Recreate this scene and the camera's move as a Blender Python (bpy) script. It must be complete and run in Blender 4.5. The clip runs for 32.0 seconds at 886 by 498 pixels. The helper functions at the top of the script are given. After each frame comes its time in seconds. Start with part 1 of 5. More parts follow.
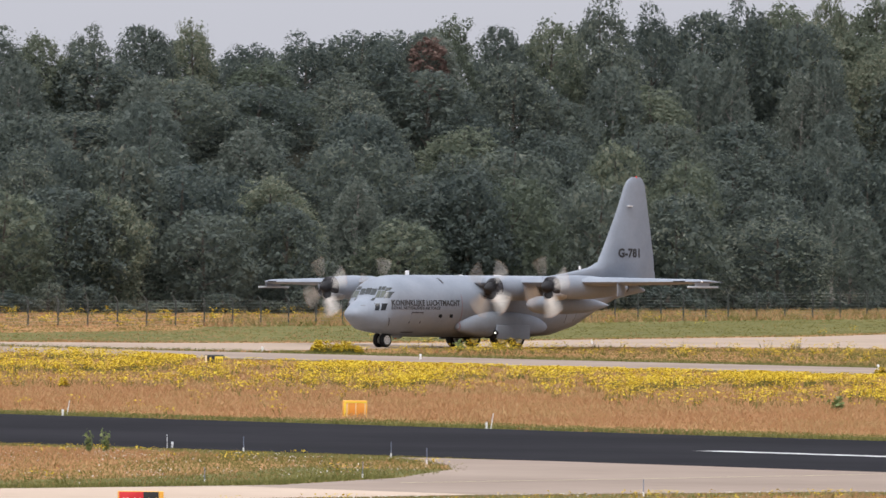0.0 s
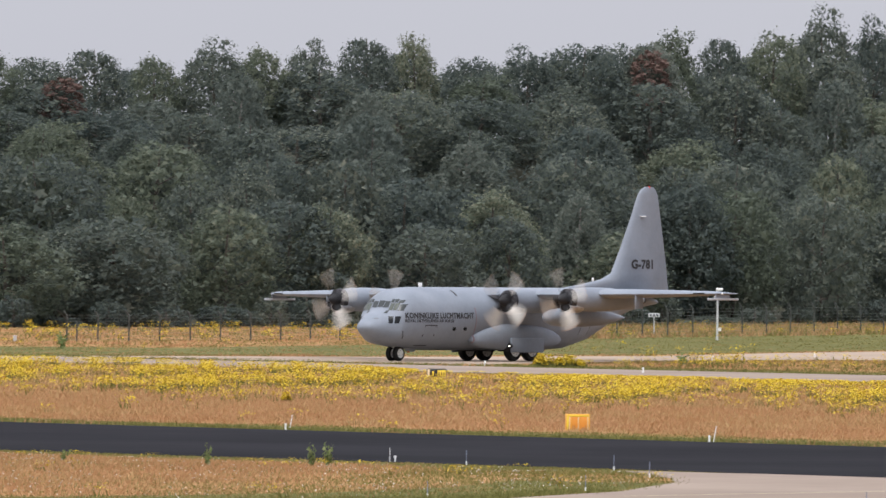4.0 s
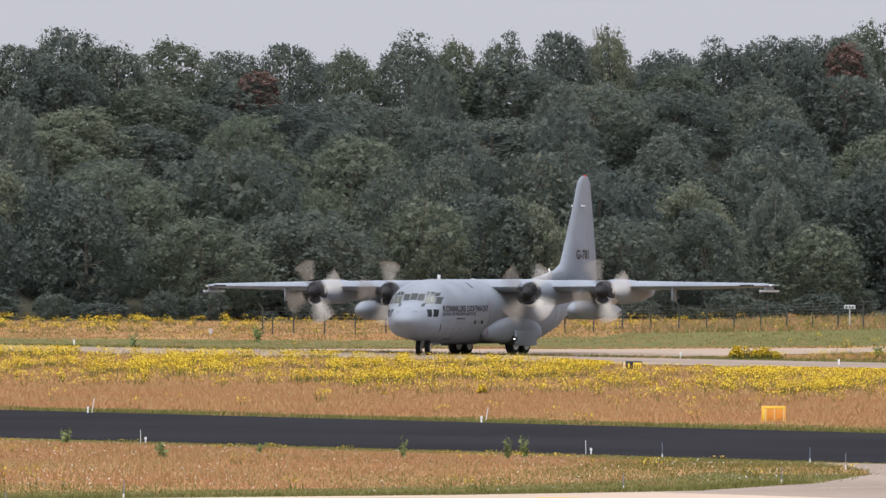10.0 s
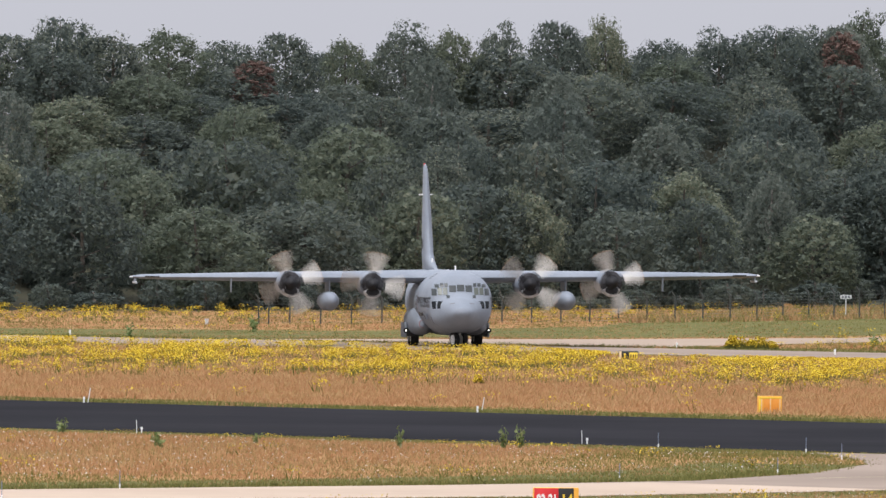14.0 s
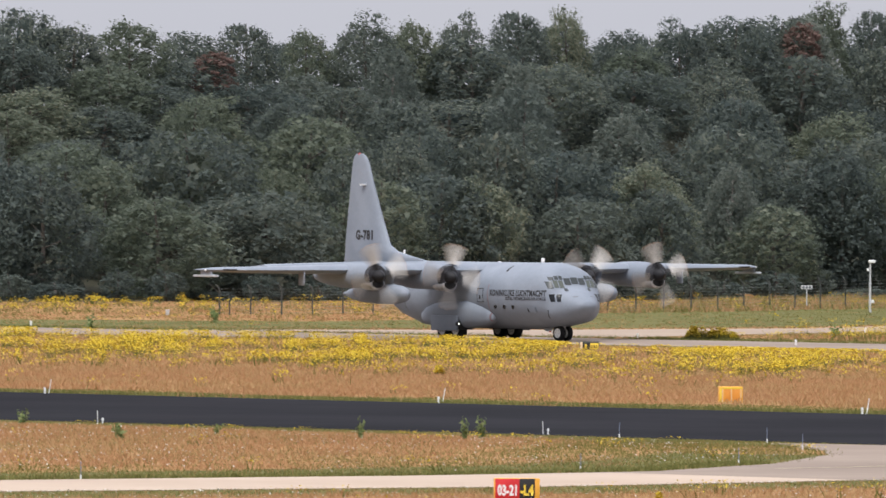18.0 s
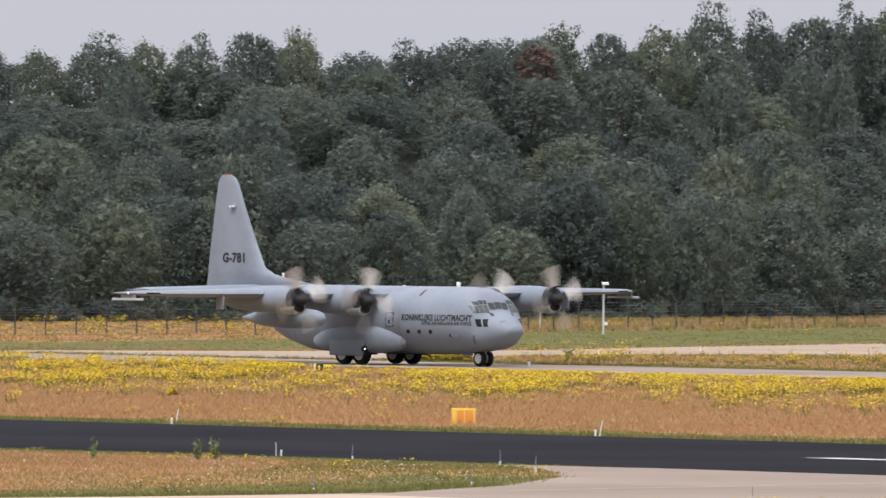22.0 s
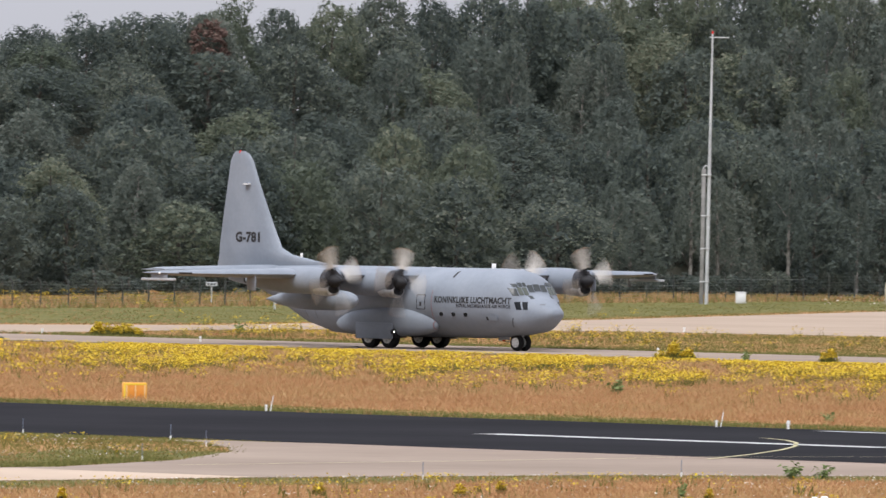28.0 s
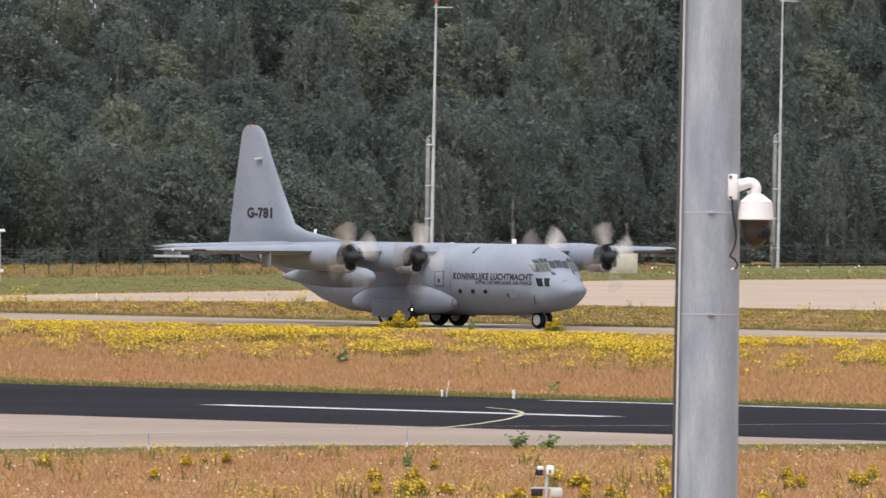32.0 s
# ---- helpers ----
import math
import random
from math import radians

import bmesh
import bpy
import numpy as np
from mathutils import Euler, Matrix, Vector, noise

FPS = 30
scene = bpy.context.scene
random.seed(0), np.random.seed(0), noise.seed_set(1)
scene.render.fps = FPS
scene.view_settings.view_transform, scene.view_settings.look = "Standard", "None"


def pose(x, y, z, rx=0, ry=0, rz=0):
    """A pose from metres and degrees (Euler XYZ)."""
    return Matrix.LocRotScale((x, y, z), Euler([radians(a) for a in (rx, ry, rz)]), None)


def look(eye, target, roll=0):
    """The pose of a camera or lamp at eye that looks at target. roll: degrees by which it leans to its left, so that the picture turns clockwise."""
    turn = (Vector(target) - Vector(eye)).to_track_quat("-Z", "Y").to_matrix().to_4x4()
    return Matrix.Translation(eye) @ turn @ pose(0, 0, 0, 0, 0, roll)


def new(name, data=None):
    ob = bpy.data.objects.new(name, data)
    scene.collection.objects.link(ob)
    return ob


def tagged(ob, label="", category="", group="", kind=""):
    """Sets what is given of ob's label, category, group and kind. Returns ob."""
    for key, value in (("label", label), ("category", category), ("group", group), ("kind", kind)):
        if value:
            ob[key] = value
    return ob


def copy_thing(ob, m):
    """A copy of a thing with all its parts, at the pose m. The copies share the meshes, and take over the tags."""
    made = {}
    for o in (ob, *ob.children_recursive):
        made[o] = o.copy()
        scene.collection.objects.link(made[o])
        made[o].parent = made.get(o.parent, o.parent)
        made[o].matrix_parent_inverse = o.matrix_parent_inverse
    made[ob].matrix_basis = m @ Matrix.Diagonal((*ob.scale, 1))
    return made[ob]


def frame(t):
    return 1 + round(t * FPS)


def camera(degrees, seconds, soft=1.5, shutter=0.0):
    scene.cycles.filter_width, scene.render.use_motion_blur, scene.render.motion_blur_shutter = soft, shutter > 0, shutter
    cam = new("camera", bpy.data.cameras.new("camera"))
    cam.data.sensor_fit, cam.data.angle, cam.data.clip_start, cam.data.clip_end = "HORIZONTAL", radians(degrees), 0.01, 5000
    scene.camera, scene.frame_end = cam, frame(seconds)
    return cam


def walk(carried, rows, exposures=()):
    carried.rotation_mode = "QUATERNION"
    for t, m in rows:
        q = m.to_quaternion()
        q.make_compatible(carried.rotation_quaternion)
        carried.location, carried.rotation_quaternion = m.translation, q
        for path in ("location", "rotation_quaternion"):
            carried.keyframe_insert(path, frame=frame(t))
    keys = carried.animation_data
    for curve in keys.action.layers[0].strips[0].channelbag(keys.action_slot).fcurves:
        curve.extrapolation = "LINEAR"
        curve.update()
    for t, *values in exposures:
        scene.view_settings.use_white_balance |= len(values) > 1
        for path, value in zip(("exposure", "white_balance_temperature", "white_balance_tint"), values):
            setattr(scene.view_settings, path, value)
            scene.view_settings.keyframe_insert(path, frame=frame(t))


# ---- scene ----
# one lens, one stand: the eye turns to follow the aeroplane
H_EYE = 8.34
EYE = Vector((0, 0, H_EYE))
TURNS = [  # seconds, yaw to the right, tilt up, lean
    (0, 1.881, -0.118, 0.72), (0.5, 1.743, -0.128, 0.73), (1, 1.617, -0.134, 0.64), (1.5, 1.532, -0.130, 0.59), (2, 1.471, -0.112, 0.49),
    (2.5, 1.367, -0.093, 0.50), (3, 1.245, -0.070, 0.50), (3.5, 1.043, -0.056, 0.53), (5.5, 0.573, -0.181, 0.59), (6, 0.454, -0.208, 0.49),
    (6.5, 0.303, -0.210, 0.48), (7, 0.162, -0.191, 0.49), (7.5, 0.087, -0.157, 0.44), (8, 0.052, -0.123, 0.41), (8.5, 0.029, -0.104, 0.40),
    (9, 0.011, -0.100, 0.44), (9.5, 0.001, -0.105, 0.43), (10, -0.006, -0.110, 0.45), (10.5, -0.010, -0.113, 0.45), (11, -0.015, -0.116, 0.45),
    (11.5, -0.016, -0.118, 0.43), (12, -0.014, -0.124, 0.44), (12.5, -0.010, -0.132, 0.44), (13, -0.003, -0.140, 0.44), (13.5, 0.005, -0.151, 0.46),
    (14, 0.012, -0.155, 0.45), (14.5, 0.016, -0.153, 0.41), (16.5, 0.034, -0.149, 0.38), (17, 0.049, -0.148, 0.39), (17.5, 0.074, -0.162, 0.40),
    (18, 0.189, -0.196, 0.41), (18.5, 0.346, -0.244, 0.45), (19, 0.479, -0.253, 0.43), (19.5, 0.588, -0.192, 0.46), (20, 0.668, -0.147, 0.46),
    (20.5, 0.719, -0.125, 0.49), (21, 0.787, -0.107, 0.51), (21.5, 1.113, -0.094, 0.64), (22, 1.391, -0.089, 0.58), (22.5, 1.523, -0.088, 0.60),
    (23, 1.608, -0.093, 0.69), (23.5, 1.690, -0.127, 0.83), (24, 1.813, -0.137, 0.83), (24.5, 1.950, -0.143, 0.79), (25, 2.156, -0.146, 0.90),
    (25.5, 2.289, -0.156, 0.88), (27.5, 2.692, -0.184, 0.90), (28, 2.875, -0.183, 0.89), (28.5, 3.084, -0.182, 0.87), (29, 3.292, -0.188, 0.82),
    (29.5, 3.388, -0.199, 0.80), (30, 3.478, -0.210, 0.78), (30.5, 3.645, -0.218, 0.74), (31, 3.792, -0.232, 0.74), (31.5, 3.949, -0.260, 0.71),
    (32, 4.120, -0.300, 0.63),
]


def aim(yaw, tilt, lean):
    y, p = radians(yaw), radians(tilt)
    return look(EYE, EYE + Vector((math.sin(y) * math.cos(p), math.cos(y) * math.cos(p), math.sin(p))), lean)


cam = camera(4.0, 32.0, soft=1.5, shutter=0.5)
walk(cam, [(t, aim(y, p, r)) for t, y, p, r in TURNS])

# the aeroplane's way: seconds, nose x, nose y, heading
TAXI = [
    (0, 21.06, 838.15, 224.72), (0.5, 19.18, 836.18, 225.02), (1, 17.30, 834.21, 225.25), (1.5, 15.46, 832.28, 225.44), (2, 13.69, 830.38, 225.71),
    (2.5, 11.94, 828.53, 225.85), (3, 10.18, 826.69, 225.94), (3.5, 8.63, 824.96, 226.31), (5.5, 2.72, 818.08, 227.83), (6, 1.61, 816.41, 229.01),
    (6.5, 0.70, 814.86, 230.33), (7, -0.13, 813.31, 231.73), (7.5, -0.87, 811.78, 233.18), (8, -1.55, 810.14, 234.96), (8.5, -2.09, 808.53, 236.90),
    (9, -2.51, 806.84, 239.22), (9.5, -2.75, 805.15, 241.91), (10, -2.84, 803.43, 244.92), (10.5, -2.82, 801.67, 248.05), (11, -2.69, 799.83, 251.39),
    (11.5, -2.41, 797.94, 255.03), (12, -1.92, 796.22, 258.84), (12.5, -1.26, 794.65, 262.73), (13, -0.49, 793.15, 266.64), (13.5, 0.44, 791.67, 270.72),
    (14, 1.52, 790.20, 274.98), (14.5, 2.71, 788.83, 279.17), (16.5, 7.89, 783.43, 293.93), (17, 9.21, 782.02, 296.52), (17.5, 10.55, 780.56, 298.71),
    (18, 11.87, 779.06, 300.49), (18.5, 13.25, 777.54, 302.15), (19, 14.60, 775.98, 303.40), (19.5, 16.01, 774.40, 304.60), (20, 17.46, 772.77, 305.66),
    (20.5, 18.95, 771.13, 306.67), (21, 20.46, 769.46, 307.48), (21.5, 21.93, 767.78, 308.03), (22, 23.47, 766.01, 308.47), (22.5, 25.03, 764.19, 308.79),
    (23, 26.63, 762.30, 309.01), (23.5, 28.29, 760.38, 309.27), (24, 29.95, 758.42, 309.42), (24.5, 31.65, 756.44, 309.62), (25, 33.40, 754.42, 309.83),
    (25.5, 35.21, 752.29, 309.93), (27.5, 42.52, 743.63, 310.05), (28, 44.38, 741.37, 309.92), (28.5, 46.29, 739.02, 309.75), (29, 48.22, 736.69, 309.70),
    (29.5, 50.19, 734.29, 309.65), (30, 52.13, 731.87, 309.45), (30.5, 54.14, 729.43, 309.46), (31, 56.19, 726.93, 309.45), (31.5, 58.18, 724.38, 309.12),
    (32, 60.25, 721.81, 309.06),
]

# ---- light: a high, hazy, overcast sky with a weak wide sun ----
world = bpy.data.worlds.new("overcast")
scene.world = world
world.use_nodes = True
wn, wl = world.node_tree.nodes, world.node_tree.links
wn.clear()
sky = wn.new("ShaderNodeTexSky")
sky.sky_type, sky.sun_disc = "NISHITA", False
sky.sun_elevation, sky.sun_rotation = radians(58.5), radians(212)
sky.air_density, sky.dust_density = 1.0, 3.0
hazy = wn.new("ShaderNodeBackground")
hazy.inputs["Strength"].default_value = 0.08
cloud = wn.new("ShaderNodeBackground")
cloud.inputs["Color"].default_value = (0.60, 0.608, 0.68, 1)
cloud.inputs["Strength"].default_value = 1.0
# an overcast sky is about twice as bright overhead as at the horizon
way_up, axes, lift = wn.new("ShaderNodeTexCoord"), wn.new("ShaderNodeSeparateXYZ"), wn.new("ShaderNodeMapRange")
lift.inputs[3].default_value, lift.inputs[4].default_value = 1.02, 3.0
wl.new(way_up.outputs["Generated"], axes.inputs[0])
wl.new(axes.outputs["Z"], lift.inputs[0])
wl.new(lift.outputs[0], cloud.inputs["Strength"])
both = wn.new("ShaderNodeMixShader")
both.inputs[0].default_value = 0.88
wout = wn.new("ShaderNodeOutputWorld")
wl.new(sky.outputs[0], hazy.inputs["Color"])
wl.new(hazy.outputs[0], both.inputs[1])
wl.new(cloud.outputs[0], both.inputs[2])
wl.new(both.outputs[0], wout.inputs[0])

sun = new("sun", bpy.data.lights.new("sun", "SUN"))
sun.data.energy, sun.data.angle, sun.data.color = 3.1, radians(24), (1.0, 0.98, 0.96)
sun.matrix_world = look((-95, -150, 290), (0, 0, 0))
scene.view_settings.exposure = 0.0

# ---- materials ----
def mat(name, rough=0.6, metal=0.0):
    m = bpy.data.materials.new(name)
    m.use_nodes = True
    b = m.node_tree.nodes["Principled BSDF"]
    b.inputs["Roughness"].default_value, b.inputs["Metallic"].default_value = rough, metal
    return m, m.node_tree.nodes, m.node_tree.links, b


def plain(name, rgb, rough=0.6, metal=0.0, glow=0.0):
    m, n, l, b = mat(name, rough, metal)
    b.inputs["Base Color"].default_value = (*rgb, 1)
    if glow:
        b.inputs["Emission Color"].default_value, b.inputs["Emission Strength"].default_value = (*rgb, 1), glow
    return m


def noisy(name, stops, scale=1.0, rough=0.7, metal=0.0, bump=0.0, fine=0.0, stretch=(1, 1, 1), space="Object", detail=6.0):
    """Colours run through a noise of that many cells a metre; a second, finer noise shades them."""
    m, n, l, b = mat(name, rough, metal)
    co, mp = n.new("ShaderNodeTexCoord"), n.new("ShaderNodeMapping")
    mp.inputs["Scale"].default_value = stretch
    l.new(co.outputs[space], mp.inputs[0])
    a = n.new("ShaderNodeTexNoise")
    a.inputs["Scale"].default_value, a.inputs["Detail"].default_value = scale, detail
    l.new(mp.outputs[0], a.inputs["Vector"])
    ramp = n.new("ShaderNodeValToRGB")
    el = ramp.color_ramp.elements
    while len(el) < len(stops):
        el.new(0.5)
    for e, (p, c) in zip(el, stops):
        e.position, e.color = p, (*c, 1)
    l.new(a.outputs[0], ramp.inputs[0])
    out = ramp.outputs[0]
    f = n.new("ShaderNodeTexNoise")
    f.inputs["Scale"].default_value, f.inputs["Detail"].default_value = scale * 11, 4
    l.new(mp.outputs[0], f.inputs["Vector"])
    if fine:
        mr = n.new("ShaderNodeMapRange")
        mr.inputs[3].default_value, mr.inputs[4].default_value = 1 - fine, 1 + fine
        l.new(f.outputs[0], mr.inputs[0])
        mx = n.new("ShaderNodeVectorMath")
        mx.operation = "SCALE"
        l.new(out, mx.inputs[0])
        l.new(mr.outputs[0], mx.inputs["Scale"])
        out = mx.outputs[0]
    l.new(out, b.inputs["Base Color"])
    if bump:
        bp = n.new("ShaderNodeBump")
        bp.inputs["Strength"].default_value, bp.inputs["Distance"].default_value = 1.0, bump
        l.new(f.outputs[0], bp.inputs["Height"])
        l.new(bp.outputs[0], b.inputs["Normal"])
    return m


def varied(name, stops, rough=0.75, objects=0.0, soft=0.0, sheen=0.06):
    """Foliage and blades: each island takes its own colour from the stops; objects: how much whole plants differ."""
    m, n, l, b = mat(name, rough)
    geo, info = n.new("ShaderNodeNewGeometry"), n.new("ShaderNodeObjectInfo")
    ramp = n.new("ShaderNodeValToRGB")
    el = ramp.color_ramp.elements
    while len(el) < len(stops):
        el.new(0.5)
    for e, (p, c) in zip(el, stops):
        e.position, e.color = p, (*c, 1)
    mixv = n.new("ShaderNodeMath")
    mixv.operation = "MULTIPLY_ADD"
    mixv.inputs[1].default_value = 1 - objects
    sc = n.new("ShaderNodeMath")
    sc.operation = "MULTIPLY"
    sc.inputs[1].default_value = objects
    l.new(info.outputs["Random"], sc.inputs[0])
    l.new(geo.outputs["Random Per Island"], mixv.inputs[0])
    l.new(sc.outputs[0], mixv.inputs[2])
    l.new(mixv.outputs[0], ramp.inputs[0])
    l.new(ramp.outputs[0], b.inputs["Base Color"])
    b.inputs["Specular IOR Level"].default_value = sheen
    if soft:
        tr, ad, out = n.new("ShaderNodeBsdfTranslucent"), n.new("ShaderNodeMixShader"), n["Material Output"]
        ad.inputs[0].default_value = soft
        l.new(ramp.outputs[0], tr.inputs[0])
        l.new(b.outputs[0], ad.inputs[1])
        l.new(tr.outputs[0], ad.inputs[2])
        l.new(ad.outputs[0], out.inputs[0])
    return m


M_ASPHALT = noisy("fresh_asphalt", [(0.35, (0.0125, 0.0122, 0.0145)), (0.65, (0.0195, 0.0192, 0.0222))], 0.05, 0.95, fine=0.25)
M_ASPHALT.node_tree.nodes["Principled BSDF"].inputs["Specular IOR Level"].default_value = 0.03
M_CONCRETE = noisy("pale_concrete", [(0.3, (0.217, 0.171, 0.138)), (0.7, (0.286, 0.229, 0.187))], 0.06, 0.85, fine=0.12)
M_APRON = noisy("pale_pinkish_concrete", [(0.3, (0.285, 0.222, 0.170)), (0.7, (0.350, 0.277, 0.217))], 0.05, 0.85, fine=0.12)
M_PEACH = noisy("bleached_concrete", [(0.3, (0.385, 0.300, 0.232)), (0.7, (0.455, 0.362, 0.285))], 0.08, 0.85, fine=0.10)
M_SOIL = noisy("dry_sward", [(0.35, (0.259, 0.143, 0.059)), (0.65, (0.339, 0.197, 0.092))], 0.08, 0.95, fine=0.4)
M_MOWN = noisy("mown_grass", [(0.35, (0.098, 0.097, 0.034)), (0.65, (0.142, 0.130, 0.050))], 0.1, 0.95, fine=0.4)
for m_dull in (M_CONCRETE, M_APRON, M_PEACH, M_SOIL, M_MOWN):
    m_dull.node_tree.nodes["Principled BSDF"].inputs["Specular IOR Level"].default_value = 0.04
M_WHITE = noisy("road_paint_white", [(0.35, (0.34, 0.34, 0.34)), (0.65, (0.54, 0.54, 0.53))], 0.5, 0.7, fine=0.35)
M_YELLOW = noisy("road_paint_yellow", [(0.4, (0.40, 0.355, 0.19)), (0.6, (0.50, 0.45, 0.26))], 0.8, 0.7, fine=0.3)
M_GREY = noisy("aircraft_grey", [(0.34, (0.183, 0.207, 0.244)), (0.66, (0.224, 0.250, 0.290))], 0.45, 0.55, fine=0.09)
M_GREY.node_tree.nodes["Principled BSDF"].inputs["Specular IOR Level"].default_value = 0.22
M_GREY_D = noisy("aircraft_grey_dark", [(0.4, (0.10, 0.11, 0.125)), (0.6, (0.13, 0.14, 0.155))], 0.6, 0.5, fine=0.1)
M_PALE = noisy("pale_grey_paint", [(0.4, (0.33, 0.35, 0.38)), (0.6, (0.40, 0.42, 0.45))], 1.5, 0.5, fine=0.1)
M_SOOT = noisy("sooty_metal", [(0.4, (0.028, 0.028, 0.032)), (0.6, (0.062, 0.062, 0.068))], 5, 0.5, fine=0.3)
M_DEICE = plain("black_rubber_boot", (0.02, 0.02, 0.022), 0.55)
M_TYRE = noisy("tyre_rubber", [(0.4, (0.012, 0.012, 0.013)), (0.6, (0.022, 0.022, 0.022))], 3, 0.8, fine=0.2)
M_HUB = plain("white_wheel_hub", (0.7, 0.7, 0.68), 0.4)
M_LETTER = plain("black_lettering", (0.012, 0.012, 0.014), 0.6)
M_PANE = plain("cockpit_glass", (0.01, 0.012, 0.014), 0.25)
for m_dull in (M_DEICE, M_SOOT, M_TYRE):
    m_dull.node_tree.nodes["Principled BSDF"].inputs["Specular IOR Level"].default_value = 0.15
M_PANE.node_tree.nodes["Principled BSDF"].inputs["Specular IOR Level"].default_value = 0.2
# Paler panes: glare and light seen through the glass, put into its base colour.
M_PANE_FAINT_GLARE = plain("cockpit_glass_faint_glare", (0.042, 0.048, 0.05), 0.3)
M_PANE_GLARE = plain("cockpit_glass_glare", (0.085, 0.095, 0.082), 0.3)
for m_dull in (M_PANE_FAINT_GLARE, M_PANE_GLARE):
    m_dull.node_tree.nodes["Principled BSDF"].inputs["Specular IOR Level"].default_value = 0.25
M_BLADE = noisy("propeller_blade", [(0.4, (0.42, 0.395, 0.36)), (0.6, (0.50, 0.47, 0.43))], 2, 0.5, fine=0.1)
M_TIP = plain("blade_tip_orange", (0.42, 0.31, 0.23), 0.5)
M_FADED = plain("faded_red_line", (0.21, 0.13, 0.14), 0.6)
M_DARK = plain("intake_black", (0.01, 0.01, 0.011), 0.7)
M_METAL = noisy("bare_metal", [(0.4, (0.35, 0.35, 0.36)), (0.6, (0.5, 0.5, 0.5))], 3, 0.4, 0.8, fine=0.1)
M_REDL = plain("red_beacon_glass", (0.6, 0.03, 0.02), 0.2)
M_LAMP = plain("lit_landing_lamp", (1.0, 0.95, 0.85), 0.2, glow=4.0)
M_WHITEP = plain("white_plastic", (0.75, 0.75, 0.75), 0.4)
M_ZINC = noisy("spangled_zinc", [(0.30, (0.251, 0.293, 0.342)), (0.46, (0.302, 0.345, 0.397)), (0.58, (0.343, 0.385, 0.433)), (0.72, (0.410, 0.450, 0.493))], 9.0, 0.45, 0.25, bump=0.001, fine=0.22, stretch=(1, 1, 0.22), detail=8.0)
M_COLUMN = noisy("weathered_steel", [(0.4, (0.17, 0.165, 0.16)), (0.6, (0.26, 0.255, 0.25))], 0.8, 0.6, fine=0.2)
M_STEEL = noisy("grey_painted_steel", [(0.4, (0.42, 0.43, 0.44)), (0.6, (0.52, 0.53, 0.54))], 0.5, 0.5, fine=0.1)
M_POST = plain("dark_fence_post", (0.05, 0.055, 0.05), 0.8)
M_WIRE = plain("fence_wire", (0.16, 0.17, 0.16), 0.7)
M_ORANGE = noisy("orange_panel", [(0.4, (0.72, 0.36, 0.04)), (0.6, (0.80, 0.42, 0.06))], 2, 0.5, fine=0.06)
M_ORANGE2 = noisy("deep_orange_panel", [(0.4, (0.62, 0.24, 0.03)), (0.6, (0.68, 0.28, 0.04))], 2, 0.5, fine=0.06)
M_RED = noisy("sign_red", [(0.4, (0.50, 0.015, 0.02)), (0.6, (0.58, 0.025, 0.03))], 2, 0.45, fine=0.05)
M_BLACK = plain("sign_black", (0.012, 0.012, 0.012), 0.5)
M_SIGNY = plain("sign_yellow", (0.75, 0.55, 0.05), 0.5)
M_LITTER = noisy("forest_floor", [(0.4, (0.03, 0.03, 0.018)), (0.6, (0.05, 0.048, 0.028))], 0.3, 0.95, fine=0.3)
M_BARK = noisy("bark", [(0.4, (0.05, 0.042, 0.034)), (0.6, (0.10, 0.085, 0.07))], 2, 0.9, fine=0.4)
M_BIRCH = noisy("birch_bark", [(0.42, (0.09, 0.08, 0.07)), (0.55, (0.25, 0.235, 0.21))], 1.5, 0.8, fine=0.3)


# ---- small builders ----
def obj(name, bm, material, parent=None, label="", smooth=False):
    me = bpy.data.meshes.new(name)
    bm.to_mesh(me)
    bm.free()
    for m in material if isinstance(material, (list, tuple)) else [material]:
        me.materials.append(m)
    if smooth:
        for p in me.polygons:
            p.use_smooth = True
        me.set_sharp_from_angle(angle=radians(38))
    ob = new(name, me)
    ob.parent = parent
    if label:
        ob["label"] = label
    return ob


def part(name, bm, material, parent, label="", smooth=True):
    return obj(name, bm, material, parent, label, smooth)


def sheet(name, verts, faces, material):
    me = bpy.data.meshes.new(name)
    me.from_pydata([tuple(v) for v in verts], [], [tuple(f) for f in faces])
    me.materials.append(material)
    return new(name, me)


def soup(name, verts, sides, material, smooth=False):
    """Many loose polygons of the same number of sides, from an array of points (count, sides, 3)."""
    v = np.asarray(verts, dtype=np.float32).reshape(-1, 3)
    n = len(v) // sides
    me = bpy.data.meshes.new(name)
    me.vertices.add(len(v))
    me.vertices.foreach_set("co", v.ravel())
    me.loops.add(len(v))
    me.loops.foreach_set("vertex_index", np.arange(len(v), dtype=np.int32))
    me.polygons.add(n)
    me.polygons.foreach_set("loop_start", np.arange(0, len(v), sides, dtype=np.int32))
    for m in material if isinstance(material, (list, tuple)) else [material]:
        me.materials.append(m)
    me.update(calc_edges=True)
    return me


def box(bm, x0, x1, y0, y1, z0, z1, bevel=0.0):
    got = bmesh.ops.create_cube(bm, size=1.0)["verts"]
    for v in got:
        v.co = ((x0 + x1) / 2 + v.co.x * (x1 - x0), (y0 + y1) / 2 + v.co.y * (y1 - y0), (z0 + z1) / 2 + v.co.z * (z1 - z0))
    if bevel:
        es = list({e for v in got for e in v.link_edges})
        bmesh.ops.bevel(bm, geom=es, offset=bevel, segments=2, affect="EDGES", profile=0.5)
    return bm


